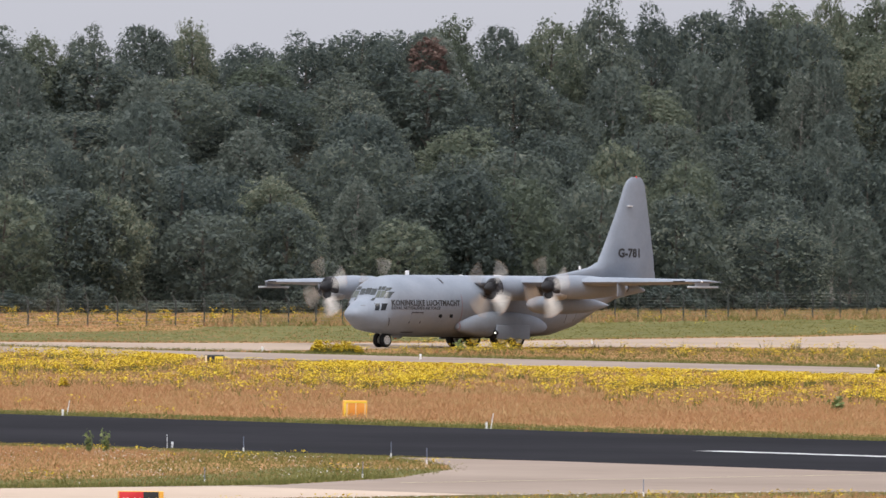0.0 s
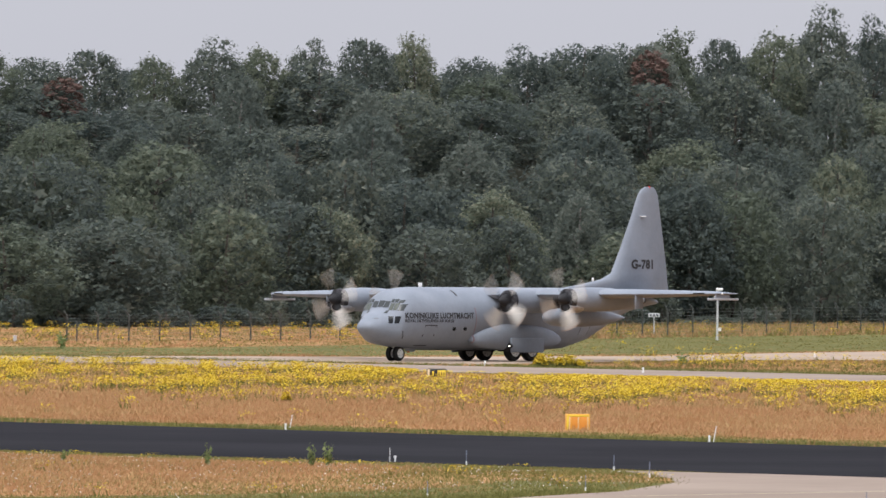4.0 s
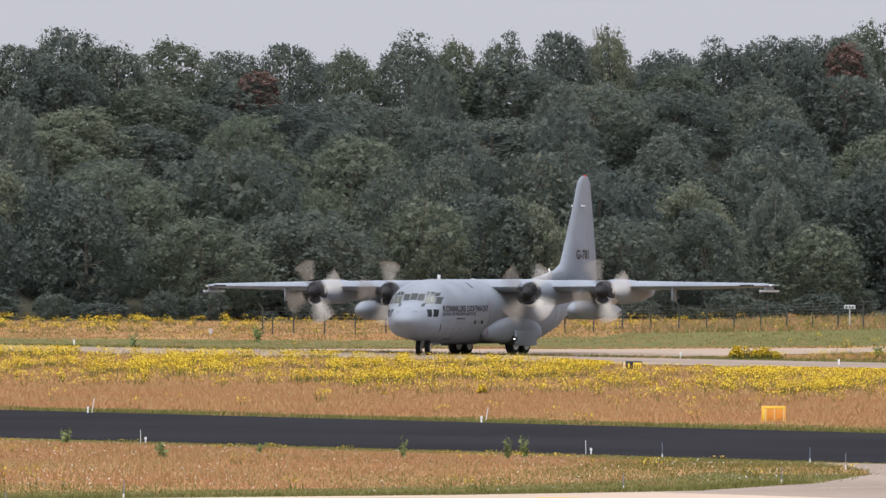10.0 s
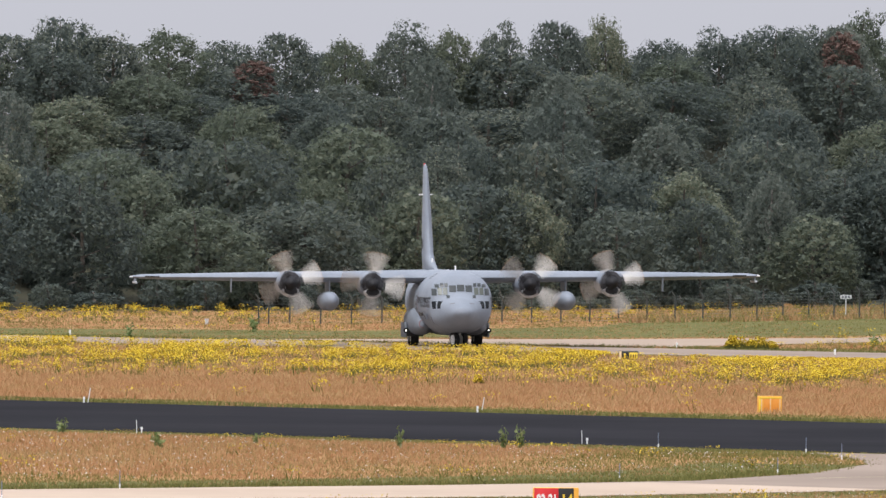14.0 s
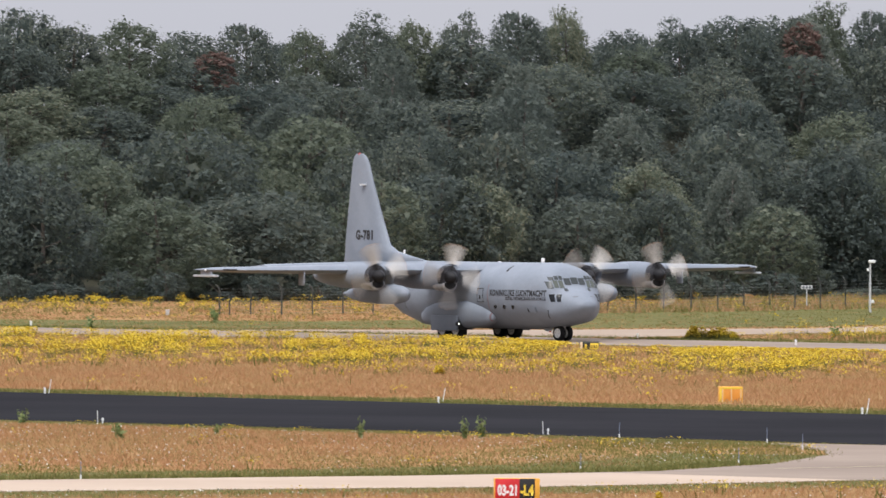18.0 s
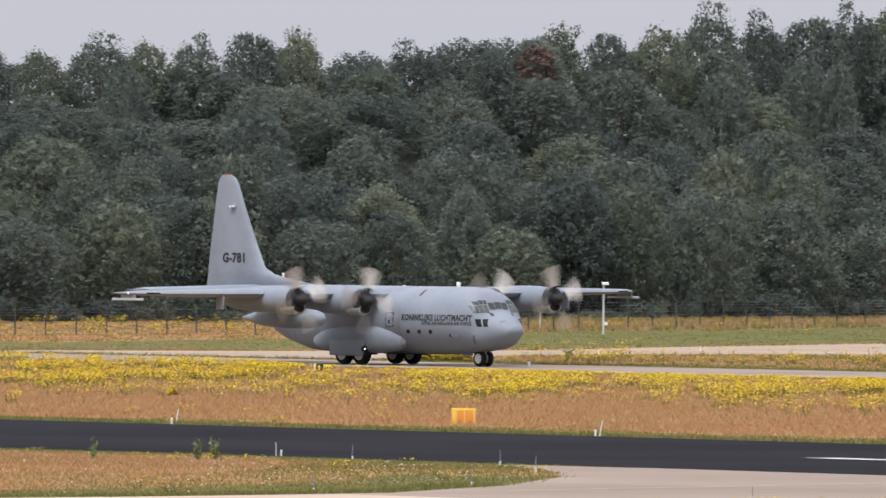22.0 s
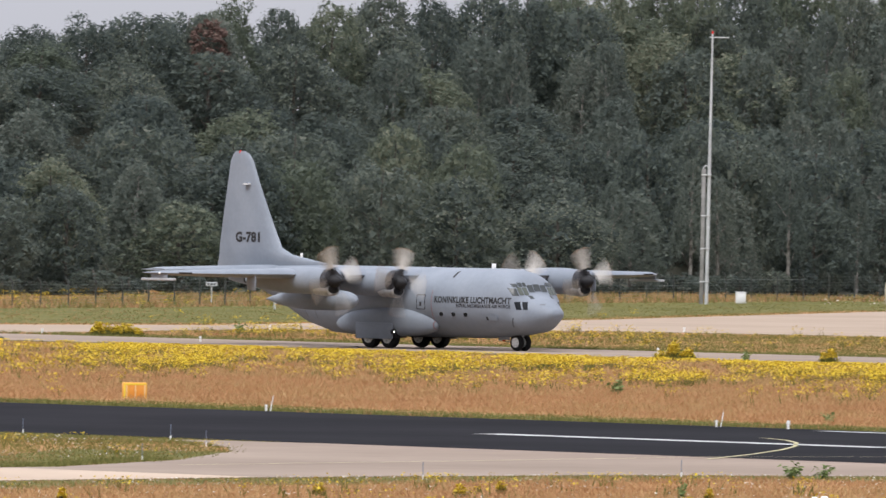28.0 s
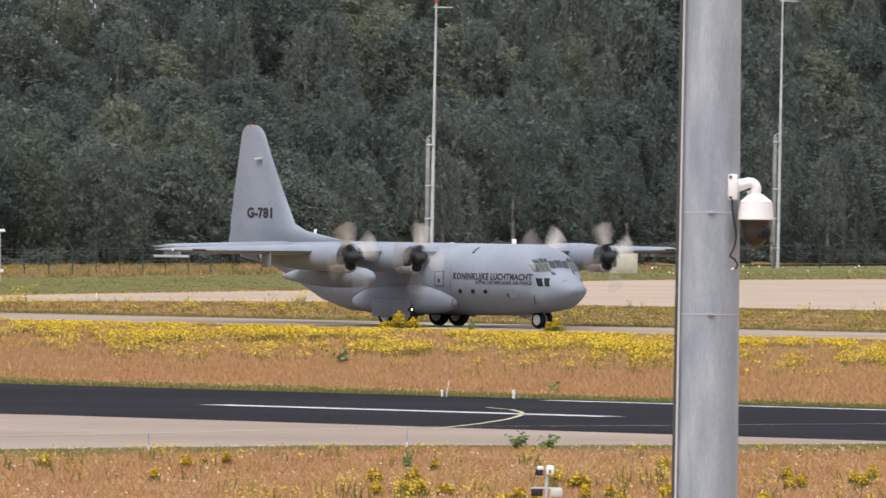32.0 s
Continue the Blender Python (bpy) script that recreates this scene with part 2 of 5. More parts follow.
def tube(bm, a, b, ra, rb=None, seg=12, caps=True):
    a, b = Vector(a), Vector(b)
    m = Matrix.Translation((a + b) / 2) @ (b - a).to_track_quat("Z", "Y").to_matrix().to_4x4()
    bmesh.ops.create_cone(bm, cap_ends=caps, segments=seg, radius1=ra, radius2=ra if rb is None else rb, depth=(b - a).length, matrix=m)
    return bm


def loft(bm, rings, closed=(True, True)):
    """Skin over rings of equally many points."""
    rows = [[bm.verts.new(p) for p in r] for r in rings]
    n = len(rows[0])
    for a, b in zip(rows, rows[1:]):
        for i in range(n):
            bm.faces.new((a[i], a[(i + 1) % n], b[(i + 1) % n], b[i]))
    if closed[0]:
        bm.faces.new(rows[0][::-1])
    if closed[1]:
        bm.faces.new(rows[-1])
    bmesh.ops.recalc_face_normals(bm, faces=bm.faces)
    return bm


# ---- the airfield's plan: s runs along the runway, p across it, away from the eye ----
AX = radians(-50.4)
UX, UY = math.cos(AX), math.sin(AX)
NX, NY = -UY, UX


def sp(s, p, z=0.0):
    return (UX * s + NX * p, UY * s + NY * p, z)


def to_sp(x, y):
    return UX * x + UY * y, NX * x + NY * y


def wood_front(x):
    """Depth of the wood's edge at x."""
    return float(np.interp(x, [-400, -60, -20, 30, 90, 170, 500], [900, 1045, 1082, 1150, 1265, 1440, 1900]))


def ground_z(x, y):
    d = y - wood_front(x) - 6
    rise = float(np.interp(x, [-60, 60, 170], [17.0, 18.0, 20.0]))
    u = min(1.0, max(0.0, d / 75.0))
    return rise * (u * 0.6 + 0.4 * u * u * (3 - 2 * u))


def build_ground():
    xs = [-3000, -1500, -700, -400] + list(range(-250, 420, 10)) + [500, 700, 1200, 2000, 3500]
    ys = [-400, -100, 100, 200, 400, 600, 800, 900] + list(range(950, 1760, 10)) + [1850, 2000, 2400, 3200, 4800]
    v = [(x, y, ground_z(x, y)) for y in ys for x in xs]
    n = len(xs)
    f = [(j * n + i, j * n + i + 1, j * n + n + i + 1, j * n + n + i) for j in range(len(ys) - 1) for i in range(n - 1)]
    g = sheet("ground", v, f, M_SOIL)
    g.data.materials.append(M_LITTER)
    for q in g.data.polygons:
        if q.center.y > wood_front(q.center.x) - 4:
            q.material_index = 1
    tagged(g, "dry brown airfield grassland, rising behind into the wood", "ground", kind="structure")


def flat(name, pts, z, material, label, category):
    bm = bmesh.new()
    top = [bm.verts.new((x, y, z)) for x, y in pts]
    low = [bm.verts.new((x, y, -0.05)) for x, y in pts]
    n = len(pts)
    bm.faces.new(top)
    for i in range(n):
        bm.faces.new((top[i], low[i], low[(i + 1) % n], top[(i + 1) % n]))
    bmesh.ops.recalc_face_normals(bm, faces=bm.faces)
    bmesh.ops.triangulate(bm, faces=[f for f in bm.faces if len(f.verts) > 4])
    return tagged(obj(name, bm, material), label, category, kind="structure")


def band(s0, s1, p0, p1):
    return [sp(s, p)[:2] for s, p in ((s0, p0), (s1, p0), (s1, p1), (s0, p1))]


RW0, RW1 = 298.0, 341.5      # runway across
TW0, TW1 = 496.0, 520.0      # parallel taxiway across
THROAT_NEAR = [(14, 807), (19, 822), (30, 851), (40, 863), (56, 876), (75, 867), (92, 850), (400, 466)]
THROAT_FAR = [(700, 2300), (122, 1142), (94, 1096), (60, 965), (38, 910), (28, 878), (10, 855), (-18, 836)]
LINK_FAR = [(-260, 222), (-60, 342), (-13, 379), (0, 390), (8, 399.5), (12.2, 413), (14.4, 428), (14.6, 436), (13.2, 449)]
LINK_NEAR = [(300, 500), (120, 448), (62, 421), (44, 409.5), (36, 404), (25, 398.5), (14, 388), (4, 376), (-10, 366), (-60, 326), (-260, 196)]


def build_paving():
    flat("runway", band(-1500, 1800, RW0, RW1), 0.03, M_ASPHALT, "freshly laid black asphalt runway", "runway")
    flat("taxiway", band(-1500, 1800, TW0, TW1), 0.03, M_CONCRETE, "pale concrete taxiway parallel to the runway", "taxiway")
    flat("taxiway", LINK_FAR + [(40, 430)] + LINK_NEAR, 0.024, M_CONCRETE, "pale concrete taxiway curving onto the runway", "taxiway")
    flat("taxiway", LINK_FAR[:4] + [(6.6, 396.6), (14.2, 388.2)] + LINK_NEAR[6:], 0.029, M_PEACH, "bleached peach-coloured concrete taxiway lane", "taxiway")
    flat("apron", THROAT_NEAR + THROAT_FAR, 0.024, M_APRON, "wide pale concrete apron beyond the taxiway", "apron")


LAWN = [(24, 884), (33, 905), (58, 972), (90, 1098), (118, 1146), (400, 1900), (400, 1740), (170, 1434), (90, 1259), (30, 1144), (16, 1020), (12, 955), (-6, 905), (-40, 905), (-40, 862), (-16, 842), (8, 862)]


def build_verges():
    for p0, p1 in ((RW0 - 5, RW0), (RW1, RW1 + 7), (TW0 - 3, TW0), (TW1, TW1 + 9)):
        flat("verge", band(-1500, 1800, p0, p1), 0.012, M_MOWN, "short green grass along the paved edge", "grass verge")
    flat("verge", LAWN, 0.008, M_MOWN, "short green grass beyond the apron", "grass verge")
    off = [(x - 5.5 if 380 < y < 432 else x - 4, y + 7 - 0.2 * abs(y - 400) * (y > 410)) for x, y in LINK_FAR[1:-2]]
    flat("verge", off + LINK_FAR[1:-2][::-1], 0.010, M_MOWN, "green grass beside the curving taxiway", "grass verge")
    low = [(x + 2, y - 7) for x, y in LINK_NEAR[1:-1]]
    flat("verge", LINK_NEAR[1:-1] + low[::-1], 0.010, M_MOWN, "green grass beside the near taxiway", "grass verge")


def stripe(name, pts, width, material, label, z=0.045):
    bm = bmesh.new()
    rows = []
    for i, (x, y) in enumerate(pts):
        a, b = Vector(pts[max(i - 1, 0)]), Vector(pts[min(i + 1, len(pts) - 1)])
        d = (b - a).normalized()
        n = Vector((-d.y, d.x)) * width / 2
        rows.append((bm.verts.new((x + n.x, y + n.y, z)), bm.verts.new((x - n.x, y - n.y, z))))
    for a, b in zip(rows, rows[1:]):
        bm.faces.new((a[0], a[1], b[1], b[0]))
    bmesh.ops.recalc_face_normals(bm, faces=bm.faces)
    for f in bm.faces:
        if f.normal.z < 0:
            f.normal_flip()
    return tagged(obj(name, bm, material), label, "runway marking", kind="structure")


def build_markings():
    s0, p0 = to_sp(24.9, 469.2)
    stripe("centreline_dash", [sp(s0 + 1.1, 317.8)[:2], sp(s0 + 22.1, 317.8)[:2]], 1.5, M_WHITE, "white painted runway centreline dash")
    s1, p1 = to_sp(38.8, 486.5)
    stripe("edge_line", [sp(s1 + 1.5, 338.9)[:2], sp(s1 + 300, 338.9)[:2]], 0.9, M_WHITE, "white painted runway side stripe")
    stripe("lead_in_line", [(30.4, 426), (32.7, 436), (34.4, 445), (35.4, 452), (36.0, 459), (36.0, 464), (35.4, 468)], 0.17, M_YELLOW, "curved yellow taxi line leading onto the runway")
    stripe("taxi_line", [(12, 404), (21, 416), (31, 430.5), (39, 436), (48, 444), (80, 470)], 0.13, M_YELLOW, "yellow taxi centreline on concrete")


build_ground()
build_paving()
build_verges()
build_markings()


# ---- the four-engined transport aeroplane: nose at x = 0, forward +x, left +y, wheels on z = 0 ----
def ring(x, zc, ry, rz, n=28, flat_top=0.0, power=2.0):
    out = []
    for i in range(n):
        a = 2 * math.pi * i / n
        c, s = math.cos(a), math.sin(a)
        e = 2.0 / power
        y = ry * math.copysign(abs(c) ** e, c)
        z = rz * math.copysign(abs(s) ** e, s)
        out.append((x, y, zc + z))
    return out


def hull(x):
    """Half width, bottom and top of the fuselage at x."""
    X = [-29.3, -28.9, -27.8, -26, -24.5, -23, -21.5, -19.5, -17.5, -15, -6.0, -4.7, -3.9, -3.4, -3.05, -2.8, -2.55, -2.3, -2.08, -1.79, -1.38, -0.97, -0.66, -0.51, -0.44, -0.40]
    W = [0.15, 0.45, 0.75, 1.05, 1.35, 1.62, 1.85, 2.04, 2.13, 2.15, 2.15, 2.14, 2.11, 2.07, 2.02, 1.98, 1.93, 1.84, 1.69, 1.46, 1.15, 0.86, 0.63, 0.47, 0.28, 0.03]
    B = [3.82, 3.74, 3.58, 3.24, 2.70, 2.00, 1.32, 0.82, 0.70, 0.68, 0.70, 0.76, 0.82, 0.90, 0.95, 0.99, 1.03, 1.09, 1.14, 1.20, 1.34, 1.56, 1.78, 1.94, 2.06, 2.18]
    T = [3.96, 4.10, 4.40, 4.66, 4.74, 4.77, 4.80, 4.82, 4.82, 4.82, 4.82, 4.82, 4.76, 4.66, 4.52, 4.34, 4.06, 3.66, 3.38, 3.21, 3.04, 2.80, 2.60, 2.48, 2.35, 2.22]
    return [float(np.interp(x, X, a)) for a in (W, B, T)]


def fullness(x):
    """How square the fuselage's section is: 2 is an ellipse."""
    return float(np.interp(x, [-5.0, -3.2, -2.3, -1.75, -1.25, -0.5], [2.0, 2.4, 2.8, 2.2, 2.0, 2.0]))


def hull_point(x, z, out=0.0):
    """Half width of the skin at x and height z, moved outwards by a little."""
    w, b, t = hull(x)
    p, zc, rz = fullness(x), (b + t) / 2, (t - b) / 2
    k = max(-0.999, min(0.999, (z - zc) / rz))
    y = w * (1 - abs(k) ** p) ** (1 / p)
    n = Vector((0, (y / w) ** (p - 1) / w, math.copysign(abs(k) ** (p - 1), k) / rz)).normalized()
    return y + out * n.y, z + out * n.z


def aerofoil(le, te, z, thick, n=9):
    """Section points: along the top from the trailing edge to the nose and back below."""
    c = le - te
    top = [(le - c * (0.5 - 0.5 * math.cos(math.pi * i / n))) for i in range(n + 1)]

    def t(x):
        u = (le - x) / c
        return thick * c * 5 * (0.2969 * math.sqrt(max(u, 0)) - 0.126 * u - 0.3516 * u * u + 0.2843 * u ** 3 - 0.1015 * u ** 4)
    up = [(x, z + t(x) * 1.1) for x in top[::-1]]
    dn = [(x, z - t(x) * 0.9) for x in top[1:-1]]
    return up + dn


def wing_bm(stations):
    """stations: y, leading edge x, trailing edge x, z, thickness."""
    bm = bmesh.new()
    loft(bm, [[(x, y, z) for x, z in aerofoil(le, te, zz, th)] for y, le, te, zz, th in stations])
    return bm


def body_of_turn(xs, rs, y, z, n=24, squash=1.0):
    bm = bmesh.new()
    return loft(bm, [[(x, y + r * math.cos(2 * math.pi * i / n), z + r * squash * math.sin(2 * math.pi * i / n)) for i in range(n)] for x, r in zip(xs, rs)])


def skin_patch(x0, x1, z0, z1, side, out=0.012, nx=4, nz=4, slant=0.0):
    """A thin curved panel that lies on the fuselage."""
    bm = bmesh.new()
    g = []
    for i in range(nx + 1):
        col = []
        for j in range(nz + 1):
            x, z = x0 + (x1 - x0) * i / nx, z0 + (z1 - z0) * j / nz
            x += slant * (z - z0)
            y, zz = hull_point(x, z, out)
            col.append(bm.verts.new((x, side * y, zz)))
        g.append(col)
    for i in range(nx):
        for j in range(nz):
            bm.faces.new((g[i][j], g[i + 1][j], g[i + 1][j + 1], g[i][j + 1]))
    r = bmesh.ops.extrude_face_region(bm, geom=bm.faces[:])
    for v in [e for e in r["geom"] if isinstance(e, bmesh.types.BMVert)]:
        v.co.y -= side * 0.03
    bmesh.ops.recalc_face_normals(bm, faces=bm.faces)
    return bm


def letters(body, size, material, place, name, parent, label="", wrap=None, spread=1.0, width=None):
    """Flat letters as a mesh; wrap maps the flat x, y to a place on a skin."""
    cu = bpy.data.curves.new(name, "FONT")
    cu.body, cu.size, cu.space_character = body, size, spread
    cu.align_x, cu.align_y = "CENTER", "CENTER"
    cu.resolution_u, cu.offset = 3, size * 0.042
    tmp = bpy.data.objects.new("tmp", cu)
    scene.collection.objects.link(tmp)
    bpy.context.view_layer.update()
    me = bpy.data.meshes.new_from_object(tmp.evaluated_get(bpy.context.evaluated_depsgraph_get()))
    bpy.data.objects.remove(tmp)
    bpy.data.curves.remove(cu)
    me.name = name
    if width:
        us = [v.co.x for v in me.vertices]
        k, mid = width / (max(us) - min(us)), (max(us) + min(us)) / 2
        for v in me.vertices:
            v.co.x = (v.co.x - mid) * k
    if wrap:
        for v in me.vertices:
            v.co = wrap(v.co.x, v.co.y)
    else:
        me.transform(place)
    me.materials.clear()
    me.materials.append(material)
    ob = new(name, me)
    ob.parent = parent
    if label:
        ob["label"] = label
    return ob


HUBS = ((10.15, 4.02), (4.97, 3.93), (-4.97, 3.93), (-10.15, 4.02))
HUB_X = -8.75


def build_plane():
    root = new("transport_aeroplane")
    tagged(root, "grey four-engined turboprop military transport aeroplane taxiing on concrete", "aeroplane")
    moving = {"props": [], "wheels": [], "nose": None}
    # fuselage
    xs = [-0.40, -0.41, -0.43, -0.46, -0.51, -0.58, -0.66, -0.81, -0.97, -1.3, -1.5, -1.68, -1.85, -1.98, -2.1, -2.2, -2.3, -2.42, -2.55, -2.68, -2.8, -2.92, -3.05, -3.2, -3.4, -3.65, -3.9, -4.3, -4.7, -5.3, -6, -8, -10, -12, -14, -15, -16, -17.5, -18.5, -19.5, -20.5, -21.5, -22.2, -23, -23.8, -24.5, -25.2, -26, -26.8, -27.5, -28.2, -28.9, -29.15, -29.3]
    rings = []
    for x in xs:
        w, b, t = hull(x)
        rings.append(ring(x, (b + t) / 2, w, (t - b) / 2, 48, power=fullness(x)))
    part("fuselage", loft(bmesh.new(), rings), M_GREY, root, "matt light grey painted fuselage")
    # dorsal fillet and fin
    bm = bmesh.new()
    secs = []
    for z, le, te, th in ((4.3, -18.4, -30.5, 0.10), (4.75, -19.4, -30.45, 0.45), (5.05, -21.6, -30.38, 0.55), (5.4, -23.7, -30.3, 0.62), (5.8, -24.67, -30.30, 0.66), (7.5, -25.63, -30.01, 0.6), (9.5, -26.66, -29.64, 0.45), (11.0, -27.32, -29.36, 0.3), (11.38, -27.65, -29.15, 0.22), (11.56, -28.05, -28.9, 0.1)):
        secs.append([(x, zz, z) for x, zz in aerofoil(le, te, 0.0, th / (le - te))])
    part("fin", loft(bm, secs), M_GREY, root)
    bm = bmesh.new()
    tube(bm, (-28.5, 0, 11.46), (-28.5, 0, 11.62), 0.09, 0.05, 10)
    part("beacon", bm, M_REDL, root, "small red beacon on the fin tip")
    for sd in (1, -1):
        part("antenna", box(bmesh.new(), -27.75, -27.35, sd * 0.12, sd * 0.42, 9.56, 9.62, 0.02), M_WHITEP, root, "pale blade antenna on the fin")
    # tailplane
    for sd in (1, -1):
        st = [(sd * y, le, te, 4.45, th) for y, le, te, th in ((0, -24.2, -28.9, 0.13), (4, -25.0, -28.75, 0.12), (7.5, -25.85, -28.6, 0.11), (8.0, -26.2, -28.5, 0.06))]
        part("tailplane", wing_bm(st), M_GREY, root)
    # wings
    for sd in (1, -1):
        st = [(sd * y, le, te, z, th) for y, le, te, z, th in (
            (0, -11.0, -16.0, 4.33, 0.165), (2.1, -11.0, -16.0, 4.33, 0.165), (10.2, -11.35, -15.7, 4.36, 0.15), (16, -11.95, -15.35, 4.38, 0.13), (19.3, -12.45, -15.1, 4.40, 0.11), (19.76, -12.75, -15.0, 4.41, 0.07), (19.88, -13.2, -14.6, 4.41, 0.03))]
        w = part("wing", wing_bm(st), M_GREY, root)
        bm = bmesh.new()
        z = 4.41
        tube(bm, (-13.3, sd * 19.84, z - 0.02), (-13.1, sd * 20.02, z - 0.02), 0.08, 0.04, 8)
        part("navigation_light", bm, M_WHITEP, w, "clear wing-tip light")
        st = [(sd * y, le, le - 0.35, zz, 0.3) for y, le, zz in ((18.2, -12.27, 4.40), (19.1, -12.40, 4.41))]
        part("antenna_panel", wing_bm(st), M_DEICE, w, "black panel on the wing's leading edge")
        bm = bmesh.new()
        for y in (13.7,):
            box(bm, -12.5, -11.75, sd * y - 0.03, sd * y + 0.03, 3.42, 4.30, 0.02)
        part("dump_mast", bm, M_GREY, w)
        part("tip_rail", box(bmesh.new(), -15.05, -12.1, sd * 19.68 - 0.07, sd * 19.68 + 0.07, 3.97, 4.11, 0.03), M_PALE, w, "pale grey rail under the wing tip")
        part("rail_pylon", box(bmesh.new(), -14.2, -12.8, sd * 19.68 - 0.04, sd * 19.68 + 0.04, 4.02, 4.36, 0.02), M_GREY, w)
    # flap lines, aileron
    for sd in (1, -1):
        for y0, y1 in ((2.4, 8.8), (9.0, 13.2), (13.5, 18.9)):
            st = []
            for y in (y0, y1):
                te = float(np.interp(y, (2.1, 10.2, 16, 19.6), (-16.0, -15.7, -15.35, -15.1)))
                st.append((sd * y, te + 1.1, te - 0.06, float(np.interp(y, (2, 20), (4.33, 4.4))) - 0.03, 0.16))
            part("flap" if y0 < 13 else "aileron", wing_bm(st), M_GREY, root)
    # engines
    for y, z in HUBS:
        sd = 1 if y > 0 else -1
        xs_ = (-9.0, -9.15, -9.6, -10.4, -11.4, -13.2, -14.8, -15.9, -16.3)
        na = part("nacelle", body_of_turn(xs_, (0.52, 0.60, 0.67, 0.73, 0.75, 0.72, 0.58, 0.40, 0.31), y, z, 24, 1.06), M_GREY, root)
        part("intake_lip", body_of_turn((-8.90, -8.96, -9.3, -10.2), (0.42, 0.52, 0.57, 0.5), y, z - 0.50, 20, 0.72), M_METAL, na, "bare metal lip of the engine chin")
        part("intake", body_of_turn((-8.885, -8.92), (0.40, 0.44), y, z - 0.48, 20, 0.62), M_DARK, na, "dark oil cooler intake")
        part("front_ring", body_of_turn((-8.91, -8.98, -9.36), (0.54, 0.65, 0.69), y, z, 24, 1.06), M_SOOT, na, "dark ring round the nacelle front")
        part("exhaust", body_of_turn((-16.25, -16.5), (0.3, 0.27), y, z, 16), M_DARK, na)
        prop = new("propeller")
        prop.parent = root
        prop.location = (HUB_X, y, z)
        bm = bmesh.new()
        loft(bm, [[(x, r * math.cos(2 * math.pi * i / 20), r * math.sin(2 * math.pi * i / 20)) for i in range(20)] for x, r in ((0.5, 0.03), (0.45, 0.12), (0.3, 0.25), (0.1, 0.36), (-0.1, 0.42), (-0.25, 0.43))])
        part("spinner", bm, M_DEICE, prop, "black propeller spinner")
        for k in range(4):
            a0 = math.pi / 2 * k
            rot = Matrix.Rotation(a0, 4, "X")
            bm = bmesh.new()
            rows = []
            for r, c, tw in ((0.25, 0.24, 62), (0.5, 0.36, 54), (0.80, 0.54, 44), (1.4, 0.64, 34), (1.8, 0.60, 28), (1.98, 0.54, 26), (2.06, 0.38, 25)):
                t = radians(tw)
                d = Vector((math.sin(t), math.cos(t), 0))
                nrm = Vector((math.cos(t), -math.sin(t), 0)) * 0.03
                rows.append([tuple(rot @ (d * (c / 2) + Vector((0, 0, r)))), tuple(rot @ (nrm + Vector((0, 0, r)))), tuple(rot @ (-d * (c / 2) + Vector((0, 0, r)))), tuple(rot @ (-nrm + Vector((0, 0, r))))])
            bl = part("blade", loft(bm, rows[2:6]), M_BLADE, prop)
            part("cuff", loft(bmesh.new(), rows[:3]), M_DEICE, bl, "black blade cuff")
            part("blade_tip", loft(bmesh.new(), rows[5:]), M_TIP, bl, "orange painted blade tip")
        moving["props"].append((prop, y, z))
    # wing tanks
    for sd in (1, -1):
        tk = part("fuel_tank", body_of_turn((-9.75, -9.82, -10.1, -10.6, -11.4, -13.5, -15.4, -16.6, -17.3, -17.7), (0.03, 0.2, 0.4, 0.54, 0.61, 0.61, 0.5, 0.3, 0.13, 0.02), sd * 7.5, 2.85), M_GREY, root, "slender grey under-wing fuel tank")
        st = [(3.45, -11.6, -15.3, 0.2), (4.2, -11.3, -15.4, 0.2)]
        bm = loft(bmesh.new(), [[(x, sd * 7.5 + zz, z) for x, zz in aerofoil(le, te, 0, th / (le - te))] for z, le, te, th in st])
        part("pylon", bm, M_GREY, tk)
    # wheel fairings
    for sd in (1, -1):
        rr = []
        for x, w, b, t in ((-8.95, 0.06, 1.36, 1.48), (-9.02, 0.24, 1.20, 1.66), (-9.35, 0.44, 1.02, 1.86), (-10.0, 0.62, 0.86, 2.12), (-10.9, 0.76, 0.75, 2.35), (-11.8, 0.84, 0.70, 2.47), (-12.5, 0.86, 0.70, 2.47), (-14.5, 0.84, 0.74, 2.40), (-15.8, 0.74, 0.80, 2.25), (-16.8, 0.52, 0.92, 2.0), (-17.5, 0.25, 1.1, 1.7), (-17.8, 0.06, 1.3, 1.5)):
            rr.append(ring(x, (b + t) / 2, w, (t - b) / 2, 26, power=2.5))
        rr = [[(x, sd * 1.70 + y, z) for x, y, z in r] for r in rr]
        sp_ = part("wheel_fairing", loft(bmesh.new(), rr), M_GREY, root, "bulged main wheel fairing")
        part("fairing_panel", box(bmesh.new(), -15.15, -11.95, sd * 2.62 - 0.06, sd * 2.62 + 0.06, 0.55, 1.5, 0.05), M_GREY, sp_, "flat panel over the main wheels")
        part("wheel_well", box(bmesh.new(), -15.0, -11.9, sd * 2.0 - 0.5, sd * 2.0 + 0.5, 0.62, 1.2, 0.05), M_DARK, sp_, "dark wheel well")
        bm = bmesh.new()
        tube(bm, (-11.98, sd * 2.62, 0.98), (-11.82, sd * 2.62, 0.98), 0.15, 0.17, 16)
        part("lamp_housing", bm, M_DARK, sp_)
        bm = bmesh.new()
        tube(bm, (-11.83, sd * 2.62, 0.98), (-11.80, sd * 2.62, 0.98), 0.043, 0.043, 14)
        part("landing_lamp", bm, M_LAMP, sp_, "lit landing lamp")
        bm = bmesh.new()
        n = 18
